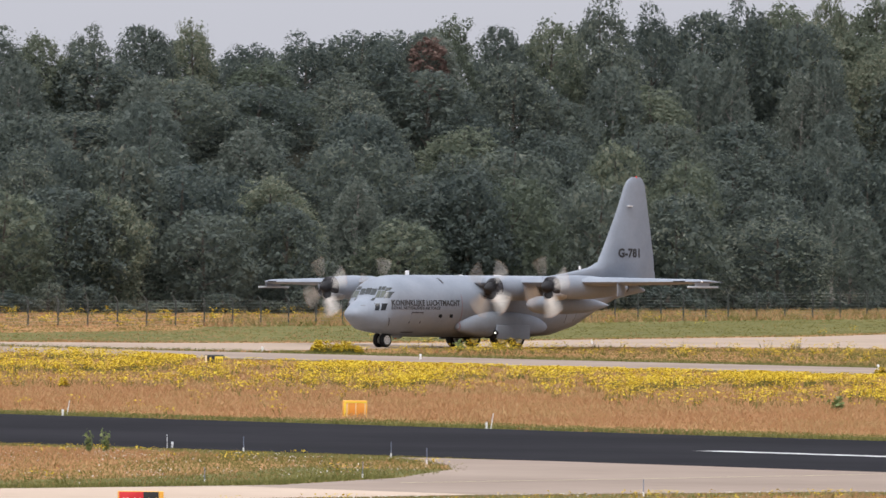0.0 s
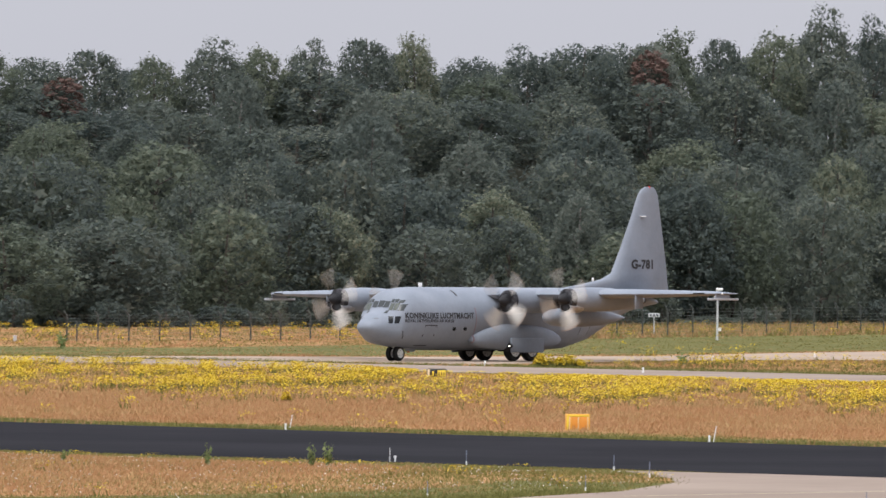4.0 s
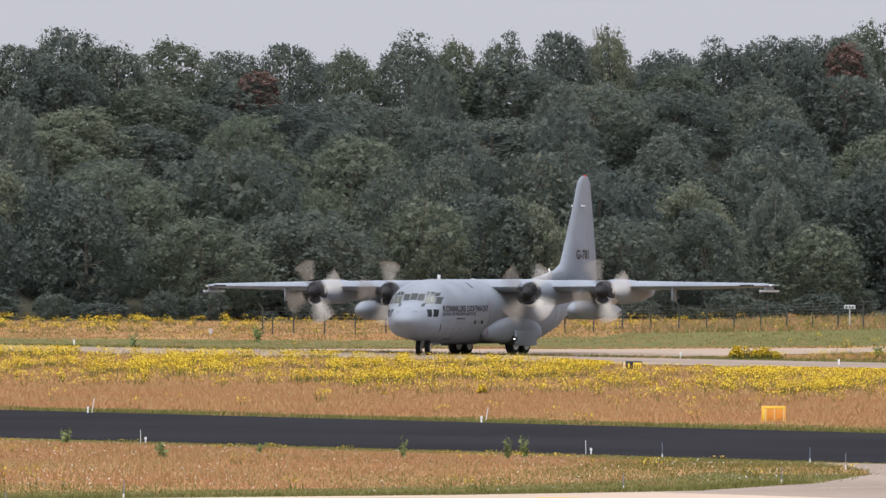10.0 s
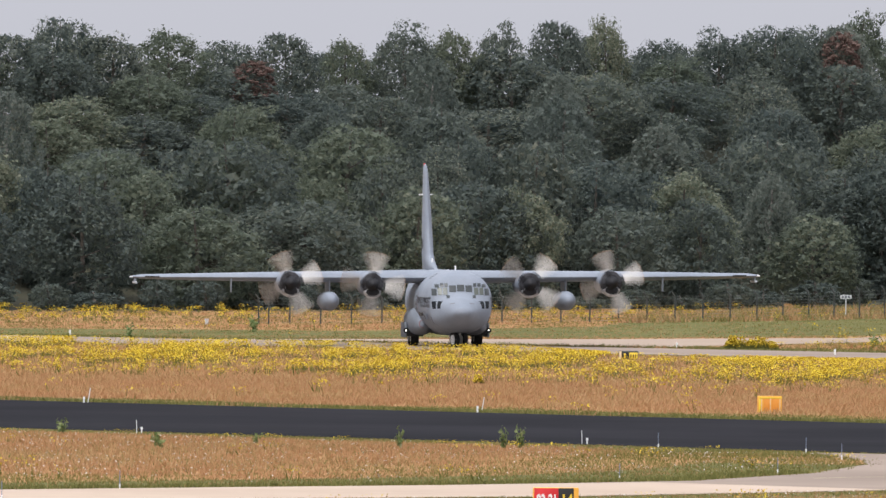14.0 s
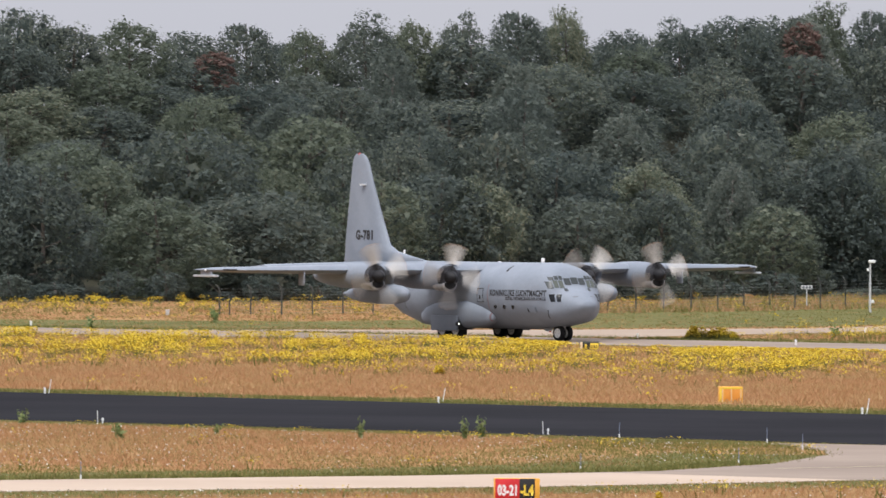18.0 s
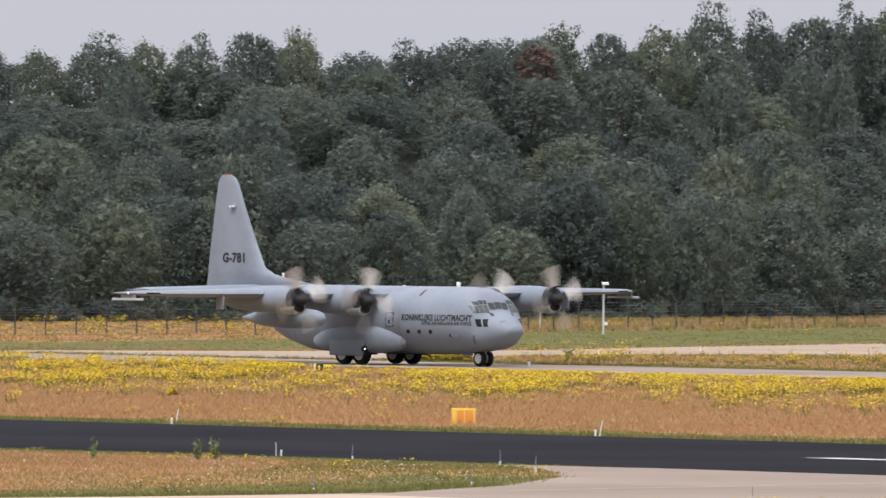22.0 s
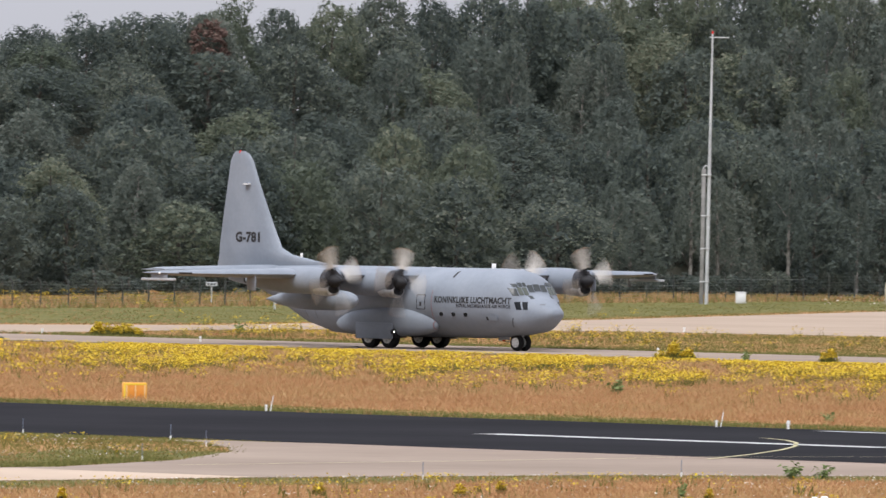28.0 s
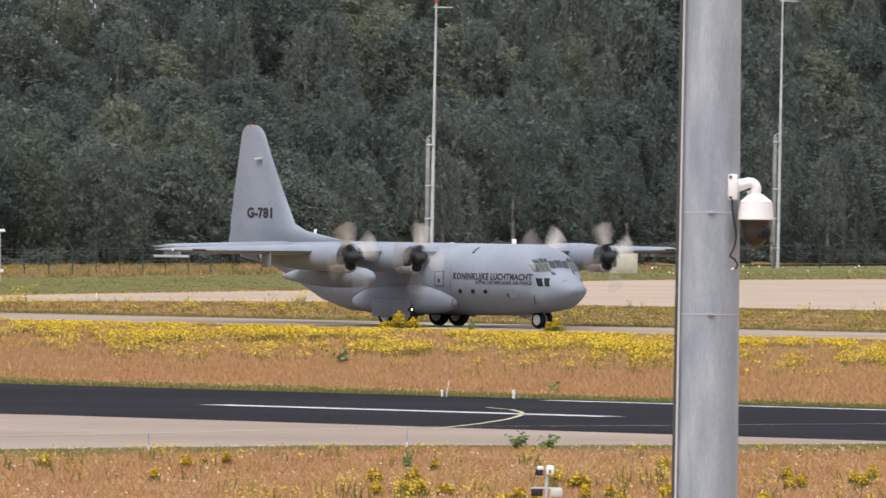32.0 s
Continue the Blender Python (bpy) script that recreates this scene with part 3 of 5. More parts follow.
        loft(bm, [[(-8.955 - 0.09 * r, sd * 1.79 + r * 0.27 * math.cos(2 * math.pi * i / n), 1.43 + r * 0.27 * math.sin(2 * math.pi * i / n)) for i in range(n)] for r in (0.75, 1.0)], (False, False))
        part("warning_ring", bm, M_FADED, sp_, "faded red ring on the fairing nose")
        # main wheels, one behind the other
        for x in (-12.8, -14.45):
            moving["wheels"].append(wheel(root, "main_wheel", x, sd * 2.02, 0.70, 0.5))
            bm = bmesh.new()
            tube(bm, (x, sd * 1.9, 0.7), (x, sd * 1.9, 1.6), 0.12, 0.14, 10)
            part("main_strut", bm, M_GREY_D, root)
    # nose gear: the leg steers, the wheels roll on it
    leg = new("nose_gear")
    leg.parent = root
    leg.location = (-3.65, 0, 0)
    bm = bmesh.new()
    tube(bm, (0, 0, 0.45), (0.15, 0, 1.3), 0.10, 0.12, 12)
    tube(bm, (0, -0.3, 0.49), (0, 0.3, 0.49), 0.07, 0.07, 10)
    part("nose_strut", bm, M_METAL, leg)
    bm = bmesh.new()
    tube(bm, (0.16, 0, 0.95), (0.22, 0, 0.95), 0.10, 0.10, 12)
    part("taxi_lamp", bm, M_WHITEP, leg, "taxi lamp on the nose leg")
    for sd in (1, -1):
        moving["wheels"].append(wheel(leg, "nose_wheel", 0.0, sd * 0.29, 0.49, 0.3))
    moving["nose"] = leg
    for sd in (1, -1):
        part("nose_gear_door", box(bmesh.new(), -5.0, -4.05, sd * 0.5 - 0.02, sd * 0.5 + 0.02, 0.64, 0.84, 0.015), M_GREY_D, root)
    bm = bmesh.new()
    tube(bm, (-5.5, -0.1, 0.62), (-4.3, -0.1, 0.52), 0.03, 0.03, 8)
    tube(bm, (-4.3, -0.1, 0.52), (-4.25, -0.1, 0.9), 0.03, 0.03, 8)
    strut = part("drag_strut", bm, M_PALE, root, "pale nose gear drag strut")
    bm = bmesh.new()
    tube(bm, (-5.1, -0.1, 0.585), (-4.85, -0.1, 0.565), 0.036, 0.036, 8)
    part("safety_tag", bm, M_REDL, strut, "red safety tag")
    cockpit(root)
    details(root)
    marks(root)
    return root, moving


def wheel(parent, name, x, y, r, w):
    hub = new(name)
    hub.parent = parent
    hub.location = (x, y, r)
    prof = [(-w / 2, r * 0.62), (-w / 2 * 1.02, r * 0.8), (-w / 2 * 0.85, r * 0.95), (-w / 4, r), (w / 4, r), (w / 2 * 0.85, r * 0.95), (w / 2 * 1.02, r * 0.8), (w / 2, r * 0.62)]
    n = 28
    bm = loft(bmesh.new(), [[(rr * math.cos(2 * math.pi * i / n), yy, rr * math.sin(2 * math.pi * i / n)) for i in range(n)] for yy, rr in prof])
    part("tyre", bm, M_TYRE, hub, "black rubber tyre")
    bm = bmesh.new()
    tube(bm, (0, -w / 2 - 0.015, 0), (0, w / 2 + 0.015, 0), r * 0.60, r * 0.60, 24)
    rim = part("rim", bm, M_HUB, hub, "white painted wheel rim")
    for k in range(6):
        a = 2 * math.pi * k / 6
        for s in (1, -1):
            bm = bmesh.new()
            c = (r * 0.40 * math.cos(a), s * (w / 2 + 0.016), r * 0.40 * math.sin(a))
            tube(bm, c, (c[0], c[1] + s * 0.01, c[2]), r * 0.05, r * 0.05, 8)
            part("rim_hole", bm, M_DARK, rim)
    return hub, x, y, r


def cockpit(root):
    def brow(y, z):
        """The place on the sloping brow of the cockpit at y and z."""
        lo, hi = -3.8, -1.3
        for _ in range(30):
            x = (lo + hi) / 2
            w, b, t = hull(x)
            top = (b + t) / 2 + (t - b) / 2 * max(0, 1 - abs(y / w) ** fullness(x)) ** (1 / fullness(x))
            lo, hi = (x, hi) if top > z else (lo, x)
        return Vector((x, y, z))

    def screen(y0, y1, z0, z1, m):
        bm = bmesh.new()
        g = [[bm.verts.new(brow(y0 + (y1 - y0) * i / 3, z0 + (z1 - z0) * j / 3) + Vector((0.02, 0, 0.012))) for j in range(4)] for i in range(4)]
        for i in range(3):
            for j in range(3):
                bm.faces.new((g[i][j], g[i + 1][j], g[i + 1][j + 1], g[i][j + 1]))
        r = bmesh.ops.extrude_face_region(bm, geom=bm.faces[:])
        for v in [e for e in r["geom"] if isinstance(e, bmesh.types.BMVert)]:
            v.co -= Vector((0.03, 0, 0.02))
        bmesh.ops.recalc_face_normals(bm, faces=bm.faces)
        part("windscreen_pane", bm, m, root)
    for y0, y1, m in ((-0.72, -0.30, M_PANE_FAINT_GLARE), (-0.23, 0.23, M_PANE_FAINT_GLARE), (0.30, 0.72, M_PANE_FAINT_GLARE)):
        lift = 0.04 * abs(y0 + y1)
        screen(y0, y1, 3.52 - lift, 3.92 - lift, m)
    for sd in (1, -1):
        for y0, y1, m in ((1.50, 1.80, M_PANE_FAINT_GLARE), (1.17, 1.44, M_PANE_GLARE), (0.84, 1.11, M_PANE_GLARE)):
            screen(sd * y0, sd * y1, 3.30 if y0 < 1.4 else 3.26, 3.74 if y0 < 1.4 else 3.68, m)
        for y0, y1, m in ((1.34, 1.60, M_PANE_FAINT_GLARE), (1.06, 1.28, M_PANE_FAINT_GLARE), (0.80, 1.00, M_PANE_FAINT_GLARE)):
            screen(sd * y0, sd * y1, 3.80 if y0 < 1.3 else 3.76, 4.02 if y0 < 1.3 else 3.95, m)
        for x0, x1 in ((-2.18, -1.94), (-1.86, -1.66)) if sd < 0 else ((-2.13, -1.89), (-1.81, -1.60)):
            part("lower_pane", skin_patch(x0, x1, 2.44, 2.90, sd, 0.012, 3, 3, -0.34), M_PANE, root)
        screen(sd * 0.72, sd * 0.92, 3.10, 3.27, M_PANE_FAINT_GLARE)
        part("vent", skin_patch(-1.25, -1.08, 2.72, 2.79, sd, 0.012, 2, 2), M_GREY_D, root)
    part("brow_vent", box(bmesh.new(), -1.52, -1.42, -0.28, 0.28, 2.94, 3.02, 0.01), M_LETTER, root)


def details(root):
    for sd in (1, -1):
        # crew door, parachute door and seams
        if sd > 0:
            for nm, x0, x1, z0, z1 in (("crew_door", -5.35, -4.35, 1.03, 2.31),):
                part(nm, skin_patch(x0, x1, z0, z1, sd, 0.01), M_GREY, root)
            for a, b, c, d in ((-5.41, -4.30, 2.28, 2.35), (-5.42, -5.34, 1.0, 2.31), (-4.37, -4.29, 1.0, 2.31), (-5.41, -4.30, 0.99, 1.05)):
                part("door_seam", skin_patch(a, b, c, d, sd, 0.016, 2, 2), M_SOOT, root)
        else:
            part("escape_door", skin_patch(-10.38, -9.7, 2.37, 3.2, sd, 0.01), M_GREY, root)
            for a, b, c, d in ((-10.42, -9.66, 3.17, 3.22), (-10.42, -9.66, 2.35, 2.39), (-10.42, -10.36, 2.37, 3.2), (-9.72, -9.66, 2.37, 3.2), (-10.14, -9.98, 2.55, 2.78)):
                part("door_seam", skin_patch(a, b, c, d, sd, 0.016, 2, 2), M_LETTER, root)
            part("vent_scoop", skin_patch(-4.45, -3.55, 1.80, 2.10, sd, 0.10), M_GREY, root)
            part("scoop_mouth", skin_patch(-4.42, -4.28, 1.84, 2.04, sd, 0.115, 2, 2), M_DARK, root)
        for x in (-8.35, -7.3, -6.25) if sd < 0 else (-8.15, -7.1):
            bm = bmesh.new()
            y, z = hull_point(x, 2.12, 0.02)
            tube(bm, (x, sd * (y - 0.04), z), (x, sd * (y + 0.005), z), 0.15, 0.15, 16)
            part("porthole", bm, M_PANE, root, "round dark cabin window")
        part("seam", skin_patch(-9.15, -9.10, 1.6, 3.5, sd, 0.008, 1, 14), M_FADED, root, "faint red propeller warning line")
        part("seam", skin_patch(-2.62, -2.57, 1.42, 1.95, sd, 0.010, 1, 10, 0.42), M_LETTER, root)
        part("paratroop_door", skin_patch(-20.6, -19.6, 1.7, 3.2, sd, 0.012), M_GREY, root)
        part("seam", skin_patch(-20.66, -20.6, 1.7, 3.2, sd, 0.014, 1, 6), M_GREY_D, root)
        part("seam", skin_patch(-19.6, -19.54, 1.7, 3.2, sd, 0.014, 1, 6), M_GREY_D, root)
    for x, h, m in ((-6.0, 0.30, M_WHITEP), (-9.9, 0.14, M_DARK), (-11.2, 0.05, M_WHITEP)):
        part("aerial", box(bmesh.new(), x - 0.2, x + 0.12, -0.04, 0.04, 4.76, 4.80 + h, 0.02), m, root)
    for sd in (1, -1):
        part("strap_aerial", skin_patch(-8.0, -7.86, 4.25, 4.6, sd, 0.02, 1, 4), M_LETTER, root)
    part("aerial", box(bmesh.new(), -23.0, -22.84, -0.04, 0.04, 5.1, 5.5, 0.02), M_WHITEP, root)


def marks(root):
    for sd in (1, -1):
        # registration on the fin
        x0 = -27.5

        def fin(u, v, sd=sd):
            z = 6.38 + v
            x = x0 + (-u if sd > 0 else u)
            le, te = float(np.interp(z, (5.8, 7.5), (-24.67, -25.63))), float(np.interp(z, (5.8, 7.5), (-30.30, -30.01)))
            c, th = le - te, float(np.interp(z, (5.8, 7.5), (0.66, 0.6)))
            q = (le - x) / c
            y = th * 5 * (0.2969 * math.sqrt(q) - 0.126 * q - 0.3516 * q * q + 0.2843 * q ** 3 - 0.1015 * q ** 4)
            return Vector((x, sd * (y * (1.1 if sd > 0 else 0.9) + 0.014), z))
        letters("G-781", 0.80, M_LETTER, None, "registration", root, "black registration on the fin", fin, 1.05, 2.3)

        def side(u, v, zc, xc, sd=sd):
            x = xc + (-u if sd > 0 else u)
            y, z = hull_point(x, zc + v, 0.012)
            return Vector((x, sd * y, z))
        letters("KONINKLIJKE LUCHTMACHT", 0.50, M_LETTER, None, "title", root, "black lettered title", lambda u, v: side(u, v, 2.93, -5.72 if sd > 0 else -5.68), 1.08, 6.35)
        letters("ROYAL NETHERLANDS AIR FORCE", 0.26, M_SOOT, None, "subtitle", root, "small grey lettered subtitle", lambda u, v: side(u, v, 2.60, -4.75), 1.12, 4.45)


plane, MOVING = build_plane()


# ---- the wood behind the airfield ----
# Blue-grey of distant haze is mixed into these leaf colours, copper apart.
LEAF = {
    "oak": varied("hazed_dark_leaves", [(0.0, (0.052, 0.071, 0.069)), (0.45, (0.094, 0.116, 0.101)), (0.8, (0.144, 0.164, 0.130)), (1.0, (0.244, 0.250, 0.191))], 0.6, objects=0.5, soft=0.5, sheen=0.3),
    "birch": varied("hazed_grey_green_leaves", [(0.0, (0.081, 0.104, 0.096)), (0.45, (0.131, 0.156, 0.135)), (0.8, (0.175, 0.196, 0.163)), (1.0, (0.239, 0.250, 0.208))], 0.6, objects=0.5, soft=0.5, sheen=0.3),
    "bright": varied("hazed_fresh_leaves", [(0.0, (0.069, 0.089, 0.070)), (0.45, (0.125, 0.149, 0.106)), (0.8, (0.183, 0.200, 0.139)), (1.0, (0.276, 0.276, 0.196))], 0.6, objects=0.5, soft=0.5, sheen=0.3),
    "red": varied("copper_leaves", [(0.0, (0.115, 0.076, 0.066)), (0.5, (0.150, 0.098, 0.084)), (1.0, (0.180, 0.132, 0.108))], 0.7, objects=0.2, soft=0.3),
}


SKY_AZ = (-2.4, -1.95, -1.80, -1.62, -1.47, -1.29, -1.14, -0.96, -0.73, -0.65, -0.53, -0.45, -0.30, -0.07, 0.13, 0.22, 0.36, 0.58, 0.76, 0.90, 1.05, 1.16, 1.30, 1.48, 1.60, 1.78, 1.92, 2.08, 2.18, 2.27, 2.42, 2.61, 2.79, 2.92, 3.1, 3.7, 4.5, 6.5)
SKY_EL = (0.74, 0.783, 0.836, 0.824, 0.749, 0.776, 0.777, 0.735, 0.754, 0.819, 0.832, 0.756, 0.809, 0.798, 0.805, 0.772, 0.840, 0.891, 0.876, 0.832, 0.783, 0.785, 0.852, 0.861, 0.858, 0.906, 0.915, 0.861, 0.923, 0.897, 0.965, 0.998, 0.974, 0.987, 1.01, 1.06, 1.08, 1.1)


def leaf_soup(g, name, c, nrm, size, material, droop=False):
    """One small leaf spray at each centre, square to its normal."""
    m = len(c)
    nrm = nrm / np.linalg.norm(nrm, axis=1)[:, None]
    t = np.cross(nrm, g.normal(size=(m, 3)))
    if droop:
        t = np.array([0, 0, -1.0]) + 0.5 * t
    t /= np.linalg.norm(t, axis=1)[:, None]
    b = np.cross(nrm, t)
    s = size * g.uniform(0.55, 1.3, (m, 1))
    w = s * g.uniform(0.45, 0.8, (m, 1))
    return soup(name, np.stack([c - t * s, c + t * s * 0.6 - b * w, c + t * s * 0.6 + b * w], 1), 3, material)


def tree_mesh(name, rng, height, radius, low, kind, boughs, leaves, leaf=0.19):
    """Trunk and limbs as one mesh, the outer leaves as another and the inner ones as a third: sprays on many
    small boughs over a lobed dome, or hanging on a drooping cone."""
    bm = bmesh.new()
    tube(bm, (0, 0, -1.2), (0, 0, height * 0.45), 0.22, 0.15, 9)
    tube(bm, (0, 0, height * 0.45), (rng.uniform(-.4, .4), rng.uniform(-.4, .4), height * 0.9), 0.15, 0.04, 7)
    g = np.random.default_rng(rng.randrange(10 ** 6))
    foot, mid = height * low, height * (0.40 + 0.5 * low)
    k = np.arange(boughs)
    u = (k + 0.5) / boughs
    a = k * 2.39996 + g.uniform(-.3, .3, boughs)
    br = radius * g.uniform(0.10, 0.25, boughs)
    if kind == "birch":
        r = radius * ((1 - u ** 2.2) ** 0.6 * 0.86 + 0.10) * g.uniform(0.55, 1.02, boughs)
        z = foot + (height * 0.97 - foot) * u
        c = np.stack([r * np.cos(a), r * np.sin(a), z], 1)
        br *= 1.15 - 0.4 * u
    else:
        e = -0.9 + 1.88 * u
        d = np.stack([np.sqrt(np.maximum(0, 1 - e * e)) * np.cos(a), np.sqrt(np.maximum(0, 1 - e * e)) * np.sin(a), e], 1)
        # a few large limbs push the dome out into lobes
        lobes = g.normal(size=(15, 3)) * np.array([1, 1, 0.7])
        lobes /= np.linalg.norm(lobes, axis=1)[:, None]
        near = np.exp(-(1 - d @ lobes.T) / 0.06).max(1)
        f = (0.74 + 0.31 * near) * g.uniform(0.80, 1.06, boughs)
        up = np.where(d[:, 2] > 0, height - 0.16 * radius - mid, mid - foot)
        c = np.stack([d[:, 0] * radius * f, d[:, 1] * radius * f, mid + d[:, 2] * up * np.where(d[:, 2] > 0, 0.45 + 0.55 * f, 1.0)], 1)
    for i in range(0, boughs, 14):
        x, y, z = c[i]
        if u[i] < 0.85:
            tube(bm, (0, 0, max(height * 0.2, z - 1.8)), (x * 0.9, y * 0.9, z), 0.08, 0.025, 5)
    wood_me = bpy.data.meshes.new(name + "_trunk")
    bm.to_mesh(wood_me)
    bm.free()
    wood_me.materials.append(M_BIRCH if kind == "birch" else M_BARK)
    # the sprays of each bough, mostly over its outer and upper side
    out = np.stack([c[:, 0] / radius, c[:, 1] / radius, 0.5 + 0 * u], 1)
    q = g.normal(size=(boughs, leaves, 3)) + 0.55 * out[:, None, :]
    q /= np.linalg.norm(q, axis=2)[:, :, None]
    reach = br[:, None, None] * g.uniform(0.45, 1.35, (boughs, leaves, 1))
    squash = np.array([0.7, 0.7, 1.7]) if kind == "birch" else np.array([1.1, 1.1, 0.8])
    p = c[:, None, :] + q * reach * squash
    if kind == "birch":
        p[:, :, 2] -= br[:, None] * 0.7
    nrm = q + g.normal(scale=0.55, size=q.shape) + np.array([0, 0, 0.35])
    crown_me = leaf_soup(g, name + "_crown", p.reshape(-1, 3), nrm.reshape(-1, 3), leaf, LEAF[kind], kind == "birch")
    # closer leaves inside that shut the crown
    q = g.normal(size=(boughs, 9, 3))
    q /= np.linalg.norm(q, axis=2)[:, :, None]
    p = (c * np.array([0.93, 0.93, 1]))[:, None, :] + q * br[:, None, None] * 0.75
    w = g.normal(size=(240, 3)) * np.array([1, 1, 0.2])
    w /= np.linalg.norm(w, axis=1)[:, None]
    inner = w * radius * 0.55 * np.array([1, 1, 0])
    inner[:, 2] = g.uniform(foot + 0.4, height * 0.8, 240)
    core_me = leaf_soup(g, name + "_core", np.concatenate([p.reshape(-1, 3), inner]), np.concatenate([q.reshape(-1, 3) + g.normal(scale=0.4, size=(boughs * 9, 3)), w]), radius * 0.072, LEAF[kind])
    return wood_me, crown_me, core_me


def plant(meshes, label, x, y, z, turn, size):
    t = new("tree")
    tagged(t, label, "tree", "wood behind the airfield")
    for nm, me in zip(("trunk", "crown", "inner_foliage"), meshes):
        new(nm, me).parent = t
    t.matrix_basis = pose(x, y, z, 0, 0, turn) @ Matrix.Diagonal((size[0], size[0], size[1], 1))
    return t


def crest_at(x, y):
    az = math.degrees(math.atan2(x, y))
    return H_EYE + y * math.tan(radians(float(np.interp(az, SKY_AZ, SKY_EL))))


def build_wood():
    rng = random.Random(7)
    kinds = []
    for i in range(4):
        kinds.append((tree_mesh("oak", rng, 12.0, 4.4 + 0.5 * i, 0.03, "oak", 120, 56, 0.18), "dense dark green broadleaf tree at the wood's edge", "oak"))
    for i in range(2):
        kinds.append((tree_mesh("fresh", rng, 12.0, 4.3 + 0.8 * i, 0.03, "bright", 118, 56, 0.18), "mid-green broadleaf tree in full leaf", "bright"))
    for i in range(3):
        kinds.append((tree_mesh("birch", rng, 12.0, 3.6 + 0.4 * i, 0.08, "birch", 118, 54, 0.17), "pale grey-green birch with drooping sprays", "birch"))
    red = tree_mesh("copper", rng, 12.0, 2.0, 0.40, "red", 70, 40)
    for row in range(10):
        x = -48.0 + rng.uniform(0, 4)
        step = 0.50 if row == 8 else 0.8 if row > 8 else 1.0
        while x < 168:
            y = wood_front(x) + 4 + row * 9.2 + rng.uniform(-4.5, 4.5)
            far = max(0, x) / 170
            # birches stand thicker towards the far end
            pick = rng.random()
            k = rng.choice(kinds[6:]) if pick < 0.07 + 0.40 * min(1, far * 1.5) else rng.choice(kinds[4:6]) if pick > 0.8 else rng.choice(kinds[:4])
            if x > 40 and row < 3 and rng.random() < 0.6:
                k = rng.choice(kinds[:4])
            if row > 7:
                k = rng.choice(kinds[:6])
            z = ground_z(x, y)
            crest = crest_at(x, y)
            low = float(np.interp(row, [0, 8], [11.0 + 3.5 * far, crest - 0.4]))
            top = min(crest - 0.1, low + rng.uniform(-2.6, 2.2)) if row < 8 else crest + rng.uniform(0.5, 1.7) + (0.5 if x < 20 else 0.1) if row < 9 else crest - rng.uniform(-0.2, 0.9)
            hs = max(0.5, min(1.8, (top - z) / 12.0))
            ws = rng.uniform(0.78, 1.22) * (1 + 0.14 * far) * (0.70 if row == 8 else 1.0)
            plant(k[0], k[1], x, y, z - 0.2, rng.uniform(0, 360), (ws, hs))
            x += rng.uniform(7.4, 11.4) * (1 + 0.16 * far) * step
    for x, back, sc in ((-17.0, 69, 1.1), (39, 68, 1.1)):
        y = wood_front(x) + back
        plant(red, "copper-brown dying tree among green ones", x, y, ground_z(x, y), 40, (sc, (crest_at(x, y) - 0.5 - ground_z(x, y)) / 12.2))
    # slim birches with bare stems along the edge
    slim = tree_mesh("slim_birch", rng, 12.0, 2.3, 0.34, "birch", 90, 44, 0.15)
    for x, tall in ((79, 0.95), (88, 1.15), (91, 1.0), (99.5, 1.1), (108, 0.95), (114, 1.1), (121, 1.0), (133, 1.15), (141, 1.0)):
        y = wood_front(x) - rng.uniform(0.5, 3)
        plant(slim, "slim birch with pale bare stem at the wood's edge", x, y, 0, rng.uniform(0, 360), (rng.uniform(0.8, 1.1), tall))
    # undergrowth along the edge
    shrub = tree_mesh("shrub", rng, 3.4, 2.0, 0.02, "oak", 46, 34, 0.16)
    x = -50.0
    while x < 168:
        y = wood_front(x) - rng.uniform(1.5, 5)
        t = plant(shrub, "low dark shrub at the foot of the wood", x, y, 0, rng.uniform(0, 360), (rng.uniform(0.8, 1.5), rng.uniform(0.3, 0.95)))
        t.name = "shrub"
        tagged(t, category="shrub", group="undergrowth of the wood")
        x += rng.uniform(2.6, 5.6)


build_wood()


# ---- rough grass and flowers ----
BLADE = {
    "dry": varied("dry_grass", [(0.0, (0.352, 0.195, 0.098)), (0.5, (0.392, 0.222, 0.113)), (1.0, (0.431, 0.258, 0.135))], 0.9, soft=0.25),
    "straw": varied("straw_grass", [(0.0, (0.328, 0.212, 0.102)), (0.5, (0.381, 0.255, 0.124)), (1.0, (0.430, 0.296, 0.150))], 0.9, soft=0.25),
    "green": varied("green_grass", [(0.0, (0.135, 0.130, 0.040)), (0.5, (0.175, 0.162, 0.052)), (1.0, (0.225, 0.200, 0.074))], 0.85, soft=0.25),
    "weed": varied("weed_leaves", [(0.0, (0.098, 0.144, 0.052)), (0.6, (0.176, 0.219, 0.085)), (1.0, (0.260, 0.294, 0.137))], 0.8, soft=0.3),
    # Lush edge grass; some shade of the overhanging lip is put into its colour.
    "edge": varied("edge_grass", [(0.0, (0.110, 0.115, 0.036)), (0.5, (0.155, 0.152, 0.050)), (1.0, (0.210, 0.195, 0.070))], 0.85, soft=0.2),
    "stem": varied("flower_stems", [(0.0, (0.095, 0.105, 0.028)), (1.0, (0.17, 0.155, 0.048))], 0.85, soft=0.2),
    "yellow": varied("yellow_flowers", [(0.0, (0.40, 0.285, 0.026)), (0.5, (0.53, 0.390, 0.036)), (1.0, (0.65, 0.500, 0.060))], 0.8, soft=0.15),
    "white": varied("white_flowers", [(0.0, (0.45, 0.40, 0.36)), (1.0, (0.7, 0.68, 0.62))], 0.8, soft=0.15),
}
GEN = np.random.default_rng(11)


